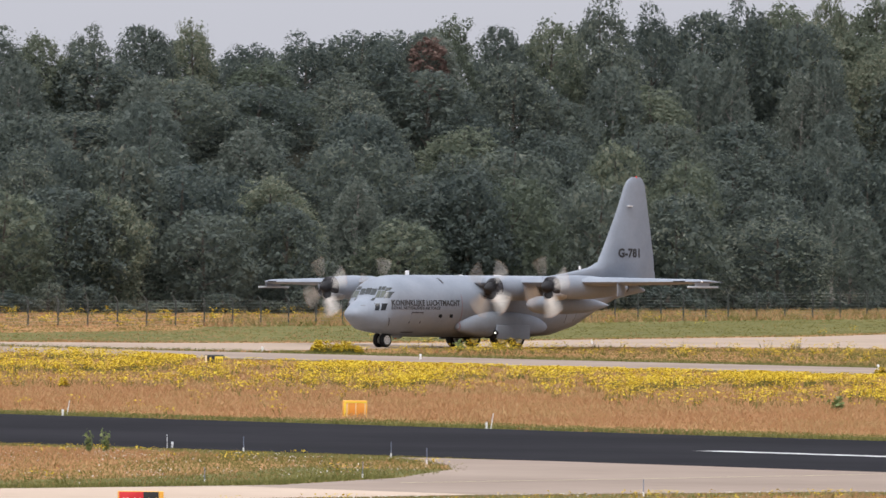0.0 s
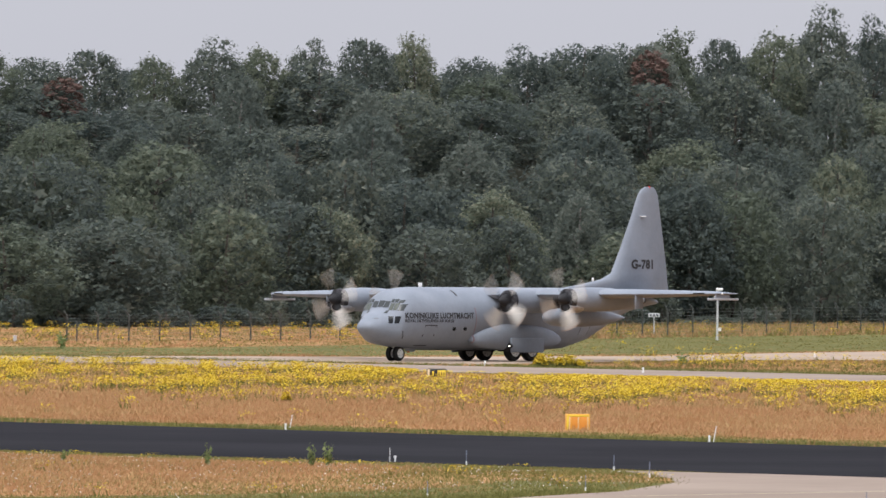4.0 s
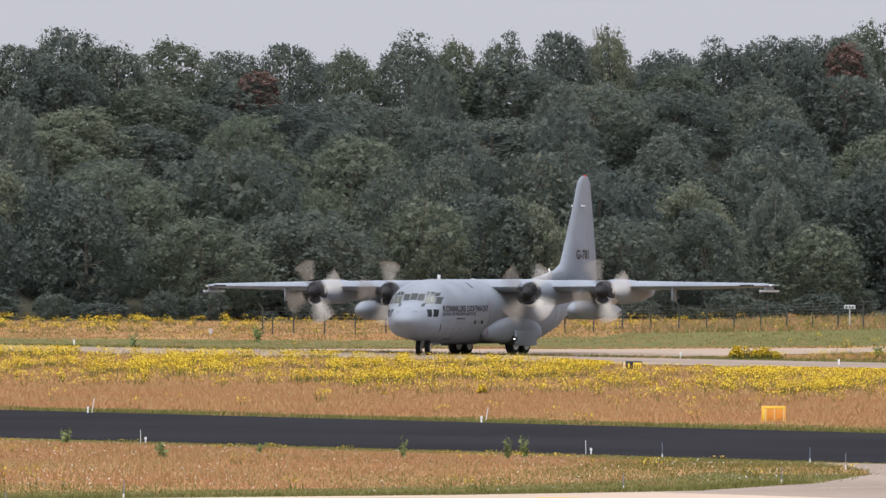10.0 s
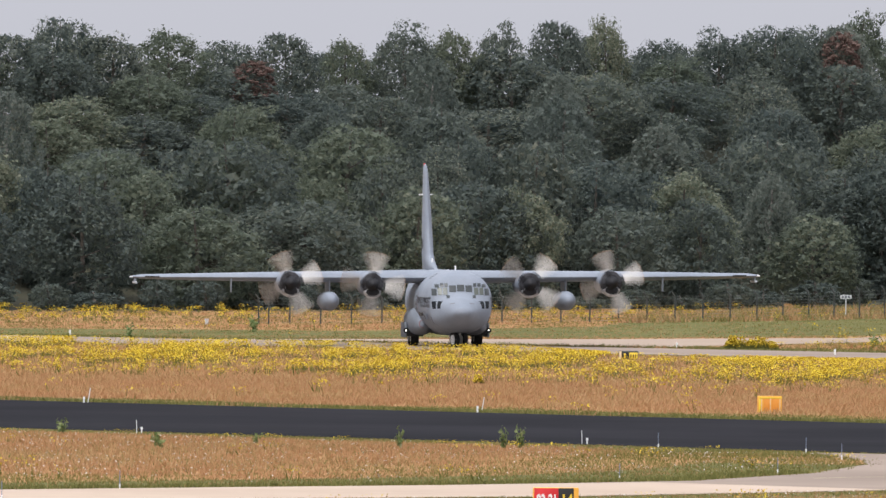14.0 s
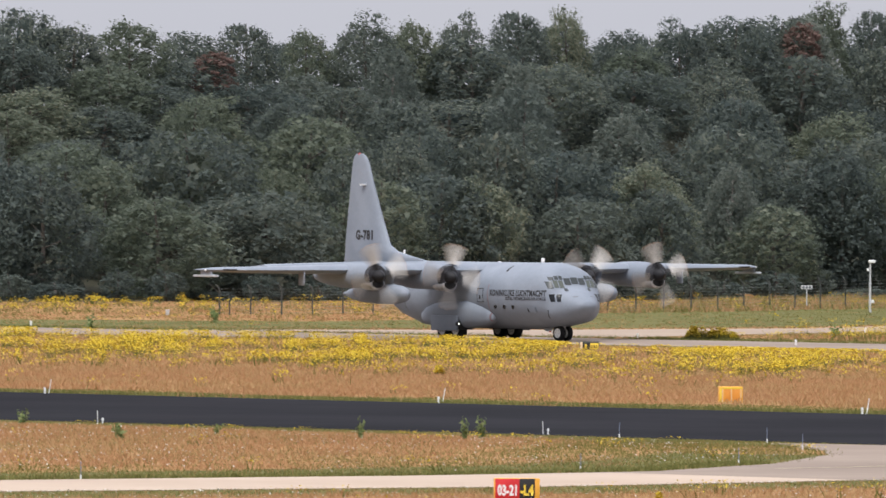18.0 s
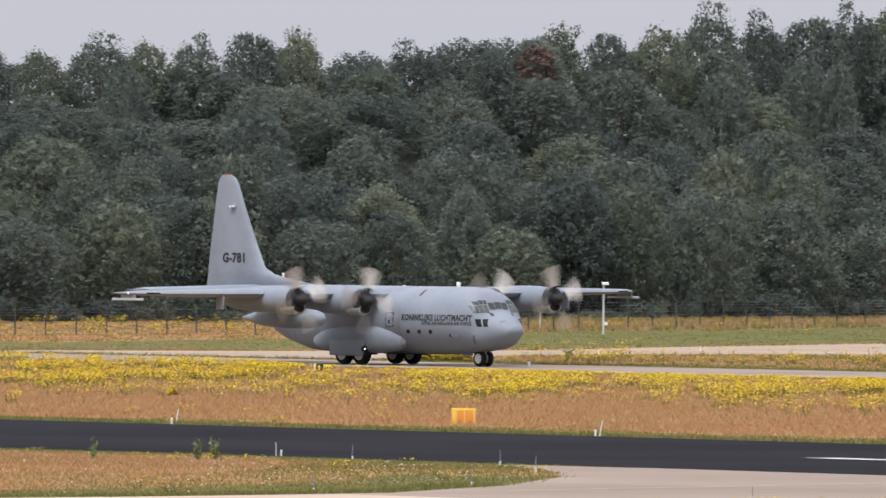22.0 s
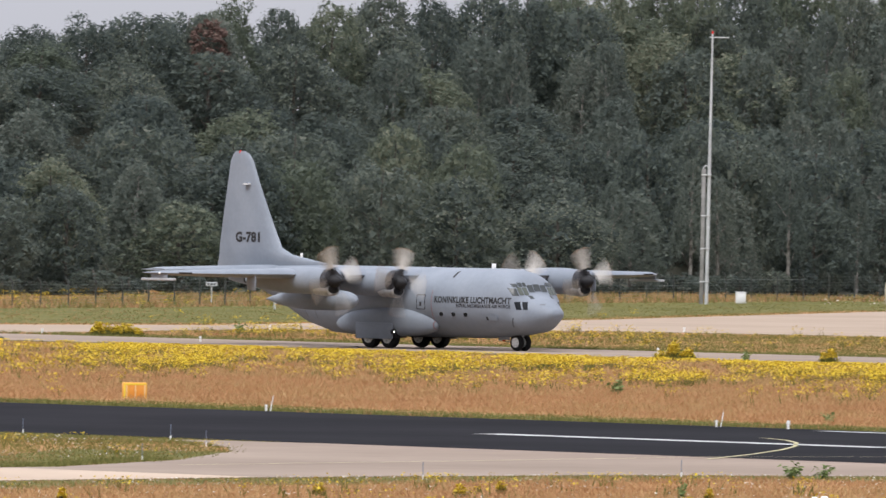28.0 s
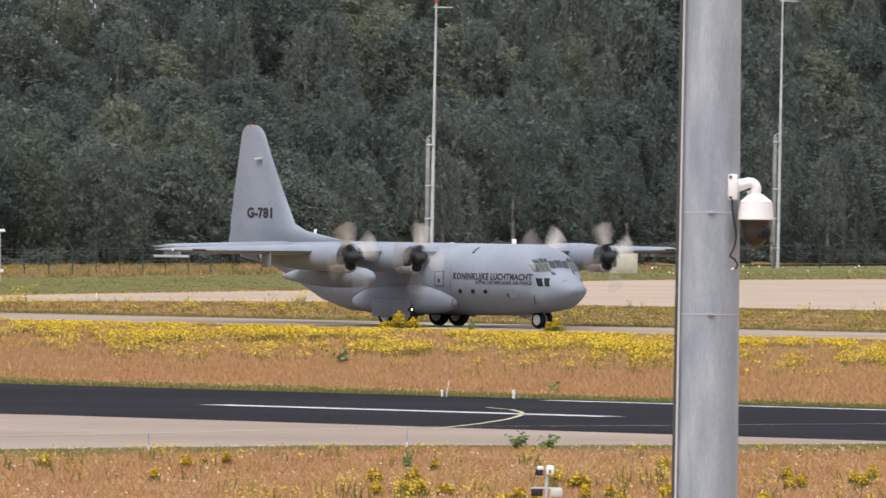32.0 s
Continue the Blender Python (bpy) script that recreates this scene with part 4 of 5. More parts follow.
def inside(x, y, poly):
    c = np.zeros(len(x), bool)
    n = len(poly)
    for i in range(n):
        x0, y0 = poly[i]
        x1, y1 = poly[(i + 1) % n]
        hit = ((y0 > y) != (y1 > y)) & (x < (x1 - x0) * (y - y0) / (y1 - y0 + 1e-9) + x0)
        c ^= hit
    return c


def patchy(x, y, scale, seed):
    """A cheap smooth noise of about -1 to 1."""
    g = np.random.default_rng(seed)
    out = np.zeros_like(x)
    for k in range(7):
        a, ph, fr = g.uniform(0, 6.28), g.uniform(0, 6.28), g.uniform(0.6, 2.2) / scale
        out += np.sin((x * math.cos(a) + y * math.sin(a)) * fr * 6.28 + ph)
    return out / 3.0


LINK_POLY = LINK_FAR + [(40, 430)] + LINK_NEAR
APRON_POLY = THROAT_NEAR + THROAT_FAR


def scatter(n, y0, y1, az0=-2.5, az1=6.6):
    """Points even over a wedge of the field that the eye sweeps."""
    y = np.sqrt(GEN.uniform(y0 * y0, y1 * y1, n))
    a = np.radians(GEN.uniform(az0, az1, n))
    return y * np.tan(a), y


def free(x, y, margin=0.3):
    s, p = UX * x + UY * y, NX * x + NY * y
    on = ((p > RW0 - margin) & (p < RW1 + margin)) | ((p > TW0 - margin) & (p < TW1 + margin))
    return ~on & ~inside(x, y, LINK_POLY) & ~inside(x, y, APRON_POLY)


def blades(x, y, h, w, per, spread, lean=0.35):
    """Tufts: per narrow triangles each."""
    n = len(x)
    X, Y = np.repeat(x, per) + GEN.normal(0, spread, n * per), np.repeat(y, per) + GEN.normal(0, spread, n * per)
    Hh = np.repeat(h, per) * GEN.uniform(0.55, 1.1, n * per)
    Wd = np.repeat(w, per) * GEN.uniform(0.6, 1.3, n * per)
    a = GEN.uniform(-0.9, 0.9, n * per)
    dx, dy = np.cos(a) * Wd / 2, np.sin(a) * Wd / 2
    lx, ly = GEN.normal(0, lean, n * per) * Hh, GEN.normal(0, lean, n * per) * Hh
    z0 = np.full(n * per, -0.02)
    return np.stack([np.stack([X - dx, Y - dy, z0], 1), np.stack([X + dx, Y + dy, z0], 1), np.stack([X + lx, Y + ly, Hh], 1)], 1)


def stuff(name, me, label, category):
    ob = new(name, me)
    return tagged(ob, label, category, kind="stuff")


def heads(x, y, z, r, flat=0.5):
    """Small tilted four-sided flower heads."""
    n = len(x)
    a = GEN.uniform(0, 6.28, n)
    c = np.stack([x, y, z], 1)
    tx = np.stack([np.cos(a), np.sin(a), GEN.normal(0, flat, n)], 1) * r[:, None]
    ty = np.stack([-np.sin(a), np.cos(a), GEN.normal(0, flat, n)], 1) * r[:, None]
    return np.stack([c - tx, c - ty, c + tx, c + ty], 1)


def link_near_y(x):
    pts = sorted(LINK_NEAR)
    return np.interp(x, [a for a, b in pts], [b for a, b in pts])


def link_far_y(x):
    pts = [q for q in LINK_FAR if q[0] <= 14.6]
    return np.interp(x, [a for a, b in pts], [b for a, b in pts])


def weedy(x, y):
    """1 in the rough strip along the fence."""
    fy = np.interp(x, [-13.6, 8.4, 22.7, 33.5, 60, 90, 130, 200], [952, 983, 1012, 1046, 1118, 1198, 1285, 1430])
    return ((y > fy - 9) & (x > 8)) * 1.0


def zones(x, y):
    """For each point: how mown and green it is (0 to 1), and how thick the ragwort stands."""
    p = NX * x + NY * y
    nz = patchy(x, y, 30, 3)
    fine = patchy(x, y, 9, 13)
    green = np.zeros(len(x))
    # verges of the runway, the taxiway and the link
    for p0, p1 in ((RW0 - 5, RW0), (RW1, RW1 + 8), (TW0 - 4, TW0), (TW1, TW1 + 10)):
        green = np.maximum(green, ((p > p0 - 2 * nz) & (p < p1 + 2 * nz)) * 0.9)
    near = link_near_y(x) - y
    green = np.maximum(green, ((near > 0) & (near < 9 + 3 * nz)) * 0.65)
    isl = (p < RW0) & (near < 0)
    far_d = y - link_far_y(x)
    green = np.maximum(green, isl * np.clip(0.95 - (far_d - 8) / (26 + 12 * nz + 8 * fine), 0.10, 0.9))
    green = np.maximum(green, isl * np.clip((x - 1 + 3 * nz) / 8, 0, 0.92))
    lawn = inside(x, y, LAWN)
    green = np.maximum(green, lawn * np.interp(x, [14, 34], [0.55, 0.975]))
    green = np.maximum(green, ((p > TW1) & (x > 20)) * (np.interp(x, [20, 42, 58], [0.42, 0.55, 0.92]) + 0.15 * nz))
    green = np.maximum(green, ((p > TW1) & (x <= 20)) * (0.40 + 0.15 * nz))
    mid = (p > RW1) & (p < TW0)
    green = np.maximum(green, mid * np.clip((p - 485 + 10 * nz) / 25, 0, 0.6))
    # ragwort
    rag = np.where(mid, np.interp(p, [342, 380, 402, 420, 445, 480, 488, 493, 496], [.004, .012, .12, .34, .5, .5, .45, .3, .08]), 0.0)
    rag = np.where(mid & (x < 10) & (p > 484), 0.40, rag)
    rag = np.where(isl, np.interp(p, [200, 255, 285, 294, 298], [.004, .005, .006, .05, .05]) * np.where(x > 0, 1.6, 0.7), rag)
    rag = np.where((near > 0), np.interp(near, [0, 6, 14, 40], [.0, .008, .022, .03]) * np.interp(x, [-10, 10, 20, 60], [0.35, 0.8, 2.6, 3.2]), rag)
    back = p > TW1
    rag = np.where(back & (x < 22), np.interp(y, [850, 905, 960, 985, 1090, 1110], [.0, .015, .05, .20, .26, .06]) * np.interp(x / y, [-0.035, -0.02, -0.01, 0.01], [1.7, 1.1, 0.6, 0.5]), rag)
    rag = np.where(back & (x >= 22) & ~lawn, np.interp(p, [520, 530, 545, 600], [.03, .10, .14, .10]) * np.interp(x, [22, 46, 60], [1.0, 0.8, 0.15]), rag)
    rag = np.where(lawn, 0.003 + 0.05 * weedy(x, y), rag)
    return green, rag, p, nz, fine, mid, isl, near, lawn


def low_near(x, y, least):
    """Greatest height of plants that does not hide the paving behind them."""
    p = NX * x + NY * y
    out = np.full(len(x), 2.0)
    for edge in (RW0, TW0):
        d = edge - p
        # the plants stand taller where the taxiway bends away
        tall = least + (0.34 * np.clip((11 - x) / 6, 0, 1) if edge == TW0 else 0.0)
        out = np.where((d > 0) & (d < 60), np.minimum(out, tall + d * H_EYE / 760), out)
    d = link_near_y(x) - y
    return np.where((d > 0) & (d < 40), np.minimum(out, least + d * 0.02), out)


def build_field():
    verts = {k: [] for k in ("dry", "straw", "green", "stem")}
    yel, whi = [], []
    for n, y0, y1, wd in ((80000, 300, 480, 0.034), (80000, 440, 640, 0.045), (70000, 600, 860, 0.06), (60000, 840, 1250, 0.09)):
        x, y = scatter(n, y0, y1)
        ok = free(x, y) & (y < np.interp(x, [-60, -20, 30, 90, 170], [1045, 1082, 1150, 1265, 1440]))
        x, y = x[ok], y[ok]
        green, rag, p, nz, fine, mid, isl, near, lawn = zones(x, y)
        thin = ~lawn | (weedy(x, y) > 0) | (GEN.uniform(0, 1, len(x)) < 0.4)
        x, y, green, nz, fine, lawn = x[thin], y[thin], green[thin], nz[thin], fine[thin], lawn[thin]
        r = GEN.uniform(0, 1, len(x))
        g = r < green
        tall = np.where(green > 0.3, 0.11, np.where(y < 480, 0.18, 0.24) + 0.06 * fine) * GEN.uniform(0.7, 1.25, len(x))
        wd_ = weedy(x, y) > 0
        g = np.where(wd_, r < 0.42, g)
        tall = np.minimum(np.where(lawn, np.where(wd_, GEN.uniform(0.3, 0.75, len(x)), 0.10), tall), low_near(x, y, 0.07))
        kind = np.where(g, 2, np.where(GEN.uniform(0, 1, len(x)) < 0.66 - 0.25 * nz - 0.12 * fine - 0.38 * np.clip(rag[thin] * 2, 0, 1), 0, 1))
        for i, k in enumerate(("dry", "straw", "green")):
            q = kind == i
            verts[k].append(blades(x[q], y[q], tall[q], np.full(q.sum(), wd), 4, 0.3, 0.55))
    for n, y0, y1, big in ((26000, 300, 480, 1.0), (74000, 540, 880, 1.0), (26000, 860, 1150, 1.2)):
        x, y = scatter(n, y0, y1)
        ok = free(x, y, 1.0)
        x, y = x[ok], y[ok]
        green, rag, p, nz, fine, mid, isl, near, lawn = zones(x, y)
        cl = 0.75 * patchy(x, y * 0.14, 11, 5) + 0.85 * patchy(x, y * 0.10, 2.6, 6)
        rag = np.where((np.abs(x - 10.8) < 1.0) & (y > 702) & (y < 732), 0.0, rag)
        keep = GEN.uniform(0, 1, len(x)) < rag * np.clip(0.28 + 0.95 * cl, 0.02, 1.6)
        x, y = x[keep], y[keep]
        h = np.minimum(GEN.uniform(0.36, 0.62, len(x)) + 0.16 * np.clip(cl[keep], -1, 1.4), low_near(x, y, 0.13))
        verts["stem"].append(blades(x, y, h * 0.85, np.full(len(x), 0.06), 4, 0.16, 0.30))
        for k in range(22):
            yel.append(heads(x + GEN.normal(0, 0.24, len(x)), y + GEN.normal(0, 0.24, len(x)), h * GEN.uniform(0.55, 1.08, len(x)), big * np.where(y < 480, 0.7, 1.0) * GEN.uniform(0.022, 0.050, len(x))))
    x, y = scatter(26000, 300, 480)
    ok = free(x, y, 4.0)
    x, y = x[ok], y[ok]
    ok = patchy(x, y, 12, 9) + 0.5 * patchy(x, y, 4, 10) > 0.15
    x, y = x[ok], y[ok]
    whi.append(heads(x, y, np.minimum(GEN.uniform(0.15, 0.36, len(x)), low_near(x, y, 0.05)), GEN.uniform(0.012, 0.029, len(x))))
    x, y = scatter(5000, 1080, 1300, 2.5, 6.5)
    ok = free(x, y) & ~inside(x, y, LAWN)
    x, y = x[ok], y[ok]
    whi.append(heads(x, y, GEN.uniform(0.6, 1.4, len(x)), GEN.uniform(0.05, 0.11, len(x))))
    for k, lab in (("dry", "tall dry russet grass covering the airfield"), ("straw", "bleached straw-coloured grass among the russet"), ("green", "short green grass along the paved edges")):
        stuff(k + "_grass", soup(k + "_grass", np.concatenate(verts[k]), 3, BLADE[k]), lab, "grass")
    stuff("flower_stems", soup("flower_stems", np.concatenate(verts["stem"]), 3, BLADE["stem"]), "green stems of the yellow ragwort", "wildflowers")
    stuff("ragwort_flowers", soup("ragwort_flowers", np.concatenate(yel), 4, BLADE["yellow"]), "bright yellow ragwort in flower beside the taxiway", "wildflowers")
    stuff("white_flowers", soup("white_flowers", np.concatenate(whi), 4, BLADE["white"]), "scattered small white wildflowers", "wildflowers")


def build_edge_grass():
    """Thicker tufts that overhang the paved edges on their far side, coloured darker for the shade there."""
    xs, ys, hs = [], [], []

    def along(pts, each, depth, tall):
        for (x0, y0), (x1, y1) in zip(pts, pts[1:]):
            n = int(math.hypot(x1 - x0, y1 - y0) * each)
            u = GEN.uniform(0, 1, n)
            back = GEN.uniform(0.05, 1, n) ** 1.5 * depth
            nx, ny = -(y1 - y0), x1 - x0
            k = math.hypot(nx, ny)
            xs.append(x0 + (x1 - x0) * u + nx / k * back)
            ys.append(y0 + (y1 - y0) * u + ny / k * back)
            hs.append(GEN.uniform(0.5, 1.25, n) * tall)
    along(LINK_FAR[1:-3], 34, 1.6, 0.16)
    along([sp(s, RW1 + 0.2)[:2] for s in (-460, -400, -340, -280)], 22, 2.2, 0.20)
    along([sp(s, TW1 + 0.2)[:2] for s in (-800, -700, -600, -500)], 10, 2.5, 0.25)
    x, y, h = np.concatenate(xs), np.concatenate(ys), np.concatenate(hs)
    stuff("edge_grass", soup("edge_grass", blades(x, y, h, np.full(len(x), 0.05), 4, 0.10, 0.45), 3, BLADE["edge"]), "darker green grass overhanging the paved edges", "grass")


build_field()
build_edge_grass()


# ---- signs, posts, masts, fence ----
def turned(x, y, extra=0.0):
    """Degrees by which a thing at x, y turns to show its front (its -y side) to the eye."""
    return -math.degrees(math.atan2(x, y)) + extra


M_BALL = plain("smoked_plastic", (0.022, 0.021, 0.021), 0.35)


def build_near_pole():
    az, d = radians(5.313), 76.0
    x, y = d * math.sin(az), d * math.cos(az)
    root = new("lamp_post")
    tagged(root, "thick galvanised steel pole with a cable conduit strapped on", "pole")
    root.matrix_basis = pose(x, y, 0, 0, 0, -5.3)
    bm = bmesh.new()
    tube(bm, (0, 0, -0.05), (0.03, 0, 14), 0.222, 0.142, 48)
    part("shaft", bm, M_ZINC, root, "mottled galvanised shaft")
    bm = bmesh.new()
    tube(bm, (-0.235, -0.05, -0.02), (-0.130, -0.03, 14), 0.012, 0.012, 8)
    part("conduit", bm, M_POST, root, "thin dark cable conduit")
    bm = bmesh.new()
    tube(bm, (-0.222, -0.09, -0.02), (-0.117, -0.06, 14), 0.007, 0.007, 8)
    part("conduit", bm, M_STEEL, root, "thin pale conduit")
    for z in (7.57, 8.18):
        r = 0.222 - 0.08 * z / 14 + 0.003
        cx = 0.03 * z / 14
        bm = bmesh.new()
        n = 40
        loft(bm, [[(cx + r * math.cos(2 * math.pi * i / n), r * math.sin(2 * math.pi * i / n), zz) for i in range(n)] for zz in (z - 0.003, z + 0.003)], (False, False))
        st = part("strap", bm, M_STEEL, root, "narrow steel strap")
        bm = box(bmesh.new(), cx - 0.01, cx + 0.025, -r - 0.012, -r + 0.004, z - 0.008, z + 0.008, 0.002)
        part("buckle", bm, M_METAL, st)
    # dome camera on its bracket
    c = new("dome_camera")
    tagged(c, "white dome security camera with dark lens ball on a pole", "security camera")
    c.matrix_basis = pose(x + 0.217, y - 0.13, 8.054, 0, 0, -5.3)
    plate = part("wall_plate", box(bmesh.new(), -0.108, -0.05, -0.06, 0.06, 0.20, 0.355, 0.012), M_WHITEP, c, "white wall plate")
    for z in (0.215, 0.34):
        bm = bmesh.new()
        tube(bm, (-0.092, -0.058, z), (-0.092, -0.066, z), 0.009, 0.009, 8)
        part("screw", bm, M_DARK, plate, "dark screw head")
    n = 18

    def ring_at(x0, z0, ax, az, r, squash=1.0):
        """A ring square to the direction ax, az in the upright plane."""
        return [(x0 - az * r * squash * math.sin(2 * math.pi * i / n), r * math.cos(2 * math.pi * i / n), z0 + ax * r * squash * math.sin(2 * math.pi * i / n)) for i in range(n)]
    rings = [ring_at(-0.06, 0.285, 1, 0, 0.040, 1.0), ring_at(-0.02, 0.294, 1, 0.1, 0.036), ring_at(0.015, 0.304, 1, 0.05, 0.033)]
    for k in range(7):
        a = math.pi / 2 * k / 6
        rings.append(ring_at(0.025 + 0.035 * math.sin(a), 0.270 + 0.035 * math.cos(a), math.cos(a), -math.sin(a), 0.031))
    rings.append(ring_at(0.06, 0.235, 0, -1, 0.029))
    part("bracket", loft(bmesh.new(), rings), M_WHITEP, c, "curved white bracket arm")
    bm = bmesh.new()
    tube(bm, (0.005, 0, 0.245), (0.05, 0, 0.255), 0.012, 0.012, 8)
    part("safety_cord", bm, M_STEEL, c)
    n = 32

    def cup(name, prof, m, label=""):
        return part(name, loft(bmesh.new(), [[(0.06 + r * math.cos(2 * math.pi * i / n), r * math.sin(2 * math.pi * i / n), z) for i in range(n)] for z, r in prof]), m, c, label)
    cup("housing_cap", ((0.240, 0.030), (0.236, 0.042), (0.195, 0.094), (0.190, 0.0985), (0.1885, 0.0985)), M_WHITEP, "white conical cap")
    cup("housing", ((0.1870, 0.097), (0.185, 0.0995), (0.10, 0.1065), (0.088, 0.108), (0.084, 0.105), (0.083, 0.085)), M_WHITEP, "white housing drum")
    cup("collar", ((0.084, 0.088), (0.055, 0.086), (0.03, 0.082)), M_BALL, "dark grey collar")
    cup("lens_ball", ((0.032, 0.080), (0.0, 0.079), (-0.03, 0.070), (-0.055, 0.052), (-0.074, 0.028), (-0.080, 0.006)), M_BALL, "dark lens ball")
    bm = bmesh.new()
    tube(bm, (0.10, -0.045, 0.005), (0.118, -0.078, 0.0), 0.040, 0.036, 20)
    lens = part("lens_hood", bm, M_DARK, c, "black lens surround")
    bm = bmesh.new()
    tube(bm, (0.116, -0.076, 0.0), (0.1185, -0.080, 0.0), 0.026, 0.026, 18)
    part("lens", bm, M_PANE, lens, "glossy lens")
    bm = bmesh.new()
    pts = [(-0.082, 0.205), (-0.080, 0.15), (-0.070, 0.08), (-0.058, 0.02), (-0.056, -0.03), (-0.066, -0.08), (-0.088, -0.125), (-0.092, -0.137), (-0.08, -0.142), (-0.062, -0.155), (-0.048, -0.175), (-0.046, -0.195), (-0.056, -0.208), (-0.066, -0.208)]
    for (xa, za), (xb, zb) in zip(pts, pts[1:]):
        tube(bm, (xa, -0.058, za), (xb, -0.058, zb), 0.0055, 0.0055, 8)
    part("cable", bm, M_DARK, c, "loose black cable")
    bm = bmesh.new()
    tube(bm, (-0.064, -0.058, -0.207), (-0.082, -0.058, -0.217), 0.008, 0.008, 8)
    part("plug", bm, M_STEEL, c, "bare metal plug")


def build_mast(x, y, h, joint):
    m = new("lamp_mast")
    tagged(m, "tall slender grey steel mast with a short arm and red lamp", "mast", "lamp masts by the fence")
    m.matrix_basis = pose(x, y, 0, 0, 0.3, turned(x, y))
    bm = bmesh.new()
    tube(bm, (0.22, 0, -0.1), (0.26, 0, joint + 1.0), 0.17, 0.15, 14)
    tube(bm, (0.26, 0, joint + 1.0), (0.30, 0, h), 0.14, 0.08, 12)
    part("pole", bm, M_STEEL, m, "pale grey tapered pole")
    bm = box(bmesh.new(), -0.42, -0.05, -0.18, 0.18, -0.1, joint, 0.03)
    part("support_column", bm, M_COLUMN, m, "grey square support column")
    bm = bmesh.new()
    for i in range(6):
        a, b = math.pi * i / 5, math.pi * (i + 1) / 5
        tube(bm, (-0.02 - 0.26 * math.cos(a), 0, joint + 0.30 * math.sin(a)), (-0.02 - 0.26 * math.cos(b), 0, joint + 0.30 * math.sin(b)), 0.05, 0.05, 7)
    part("hinge_arch", bm, M_STEEL, m)
    for z in (2.0, 5.0, 8.0, joint - 0.6):
        part("clamp", box(bmesh.new(), -0.44, 0.44, -0.21, 0.21, z, z + 0.12, 0.02), M_STEEL, m)
    bm = box(bmesh.new(), 0.05, 0.05 + 1.75, -0.06, 0.06, h - 0.38, h - 0.28, 0.02)
    part("arm", bm, M_STEEL, m, "short pale cross arm")
    bm = bmesh.new()
    tube(bm, (0.3, 0, h), (0.3, 0, h + 0.26), 0.10, 0.07, 12)
    part("obstacle_lamp", bm, M_REDL, m, "red obstacle lamp")


def build_white_post():
    x, y = 37.7, 1019.0
    w = new("camera_post")
    tagged(w, "slim white post carrying a small camera head", "camera post")
    w.matrix_basis = pose(x, y, 0, 0, 0, turned(x, y))
    bm = bmesh.new()
    tube(bm, (0, 0, -0.05), (0, 0, 4.0), 0.10, 0.07, 12)
    part("post", bm, M_STEEL, w)
    part("camera_head", box(bmesh.new(), -0.15, 0.42, -0.12, 0.12, 3.98, 4.22, 0.04), M_WHITEP, w)
    part("lamp_box", box(bmesh.new(), -0.28, -0.1, -0.1, 0.1, 3.3, 3.55, 0.03), M_WHITEP, w)
    part("switch_box", box(bmesh.new(), 0.08, 0.32, -0.1, 0.1, 0.75, 1.0, 0.03), M_WHITEP, w)


def sign_frame(name, label, x, y, w, h, d, extra, frame_mat, up=0.12):
    s = new(name)
    tagged(s, label, "airfield sign")
    s.matrix_basis = pose(x, y, -0.05, 0, 0, turned(x, y, extra))
    part("cabinet", box(bmesh.new(), -w / 2, w / 2, 0.0, d, up, up + h, 0.02), frame_mat, s)
    for k in (-1, 1):
        bm = bmesh.new()
        tube(bm, (k * w * 0.36, d / 2, -0.0), (k * w * 0.36, d / 2, up + 0.02), 0.03, 0.03, 8)
        part("leg", bm, M_STEEL, s)
    return s


def panel(s, name, x0, x1, z0, z1, m, out, label=""):
    return part(name, box(bmesh.new(), x0, x1, -out, 0.004, z0, z1, 0.004), m, s, label)


M_CREAM = plain("faded_cream_paint", (0.70, 0.56, 0.36), 0.6)


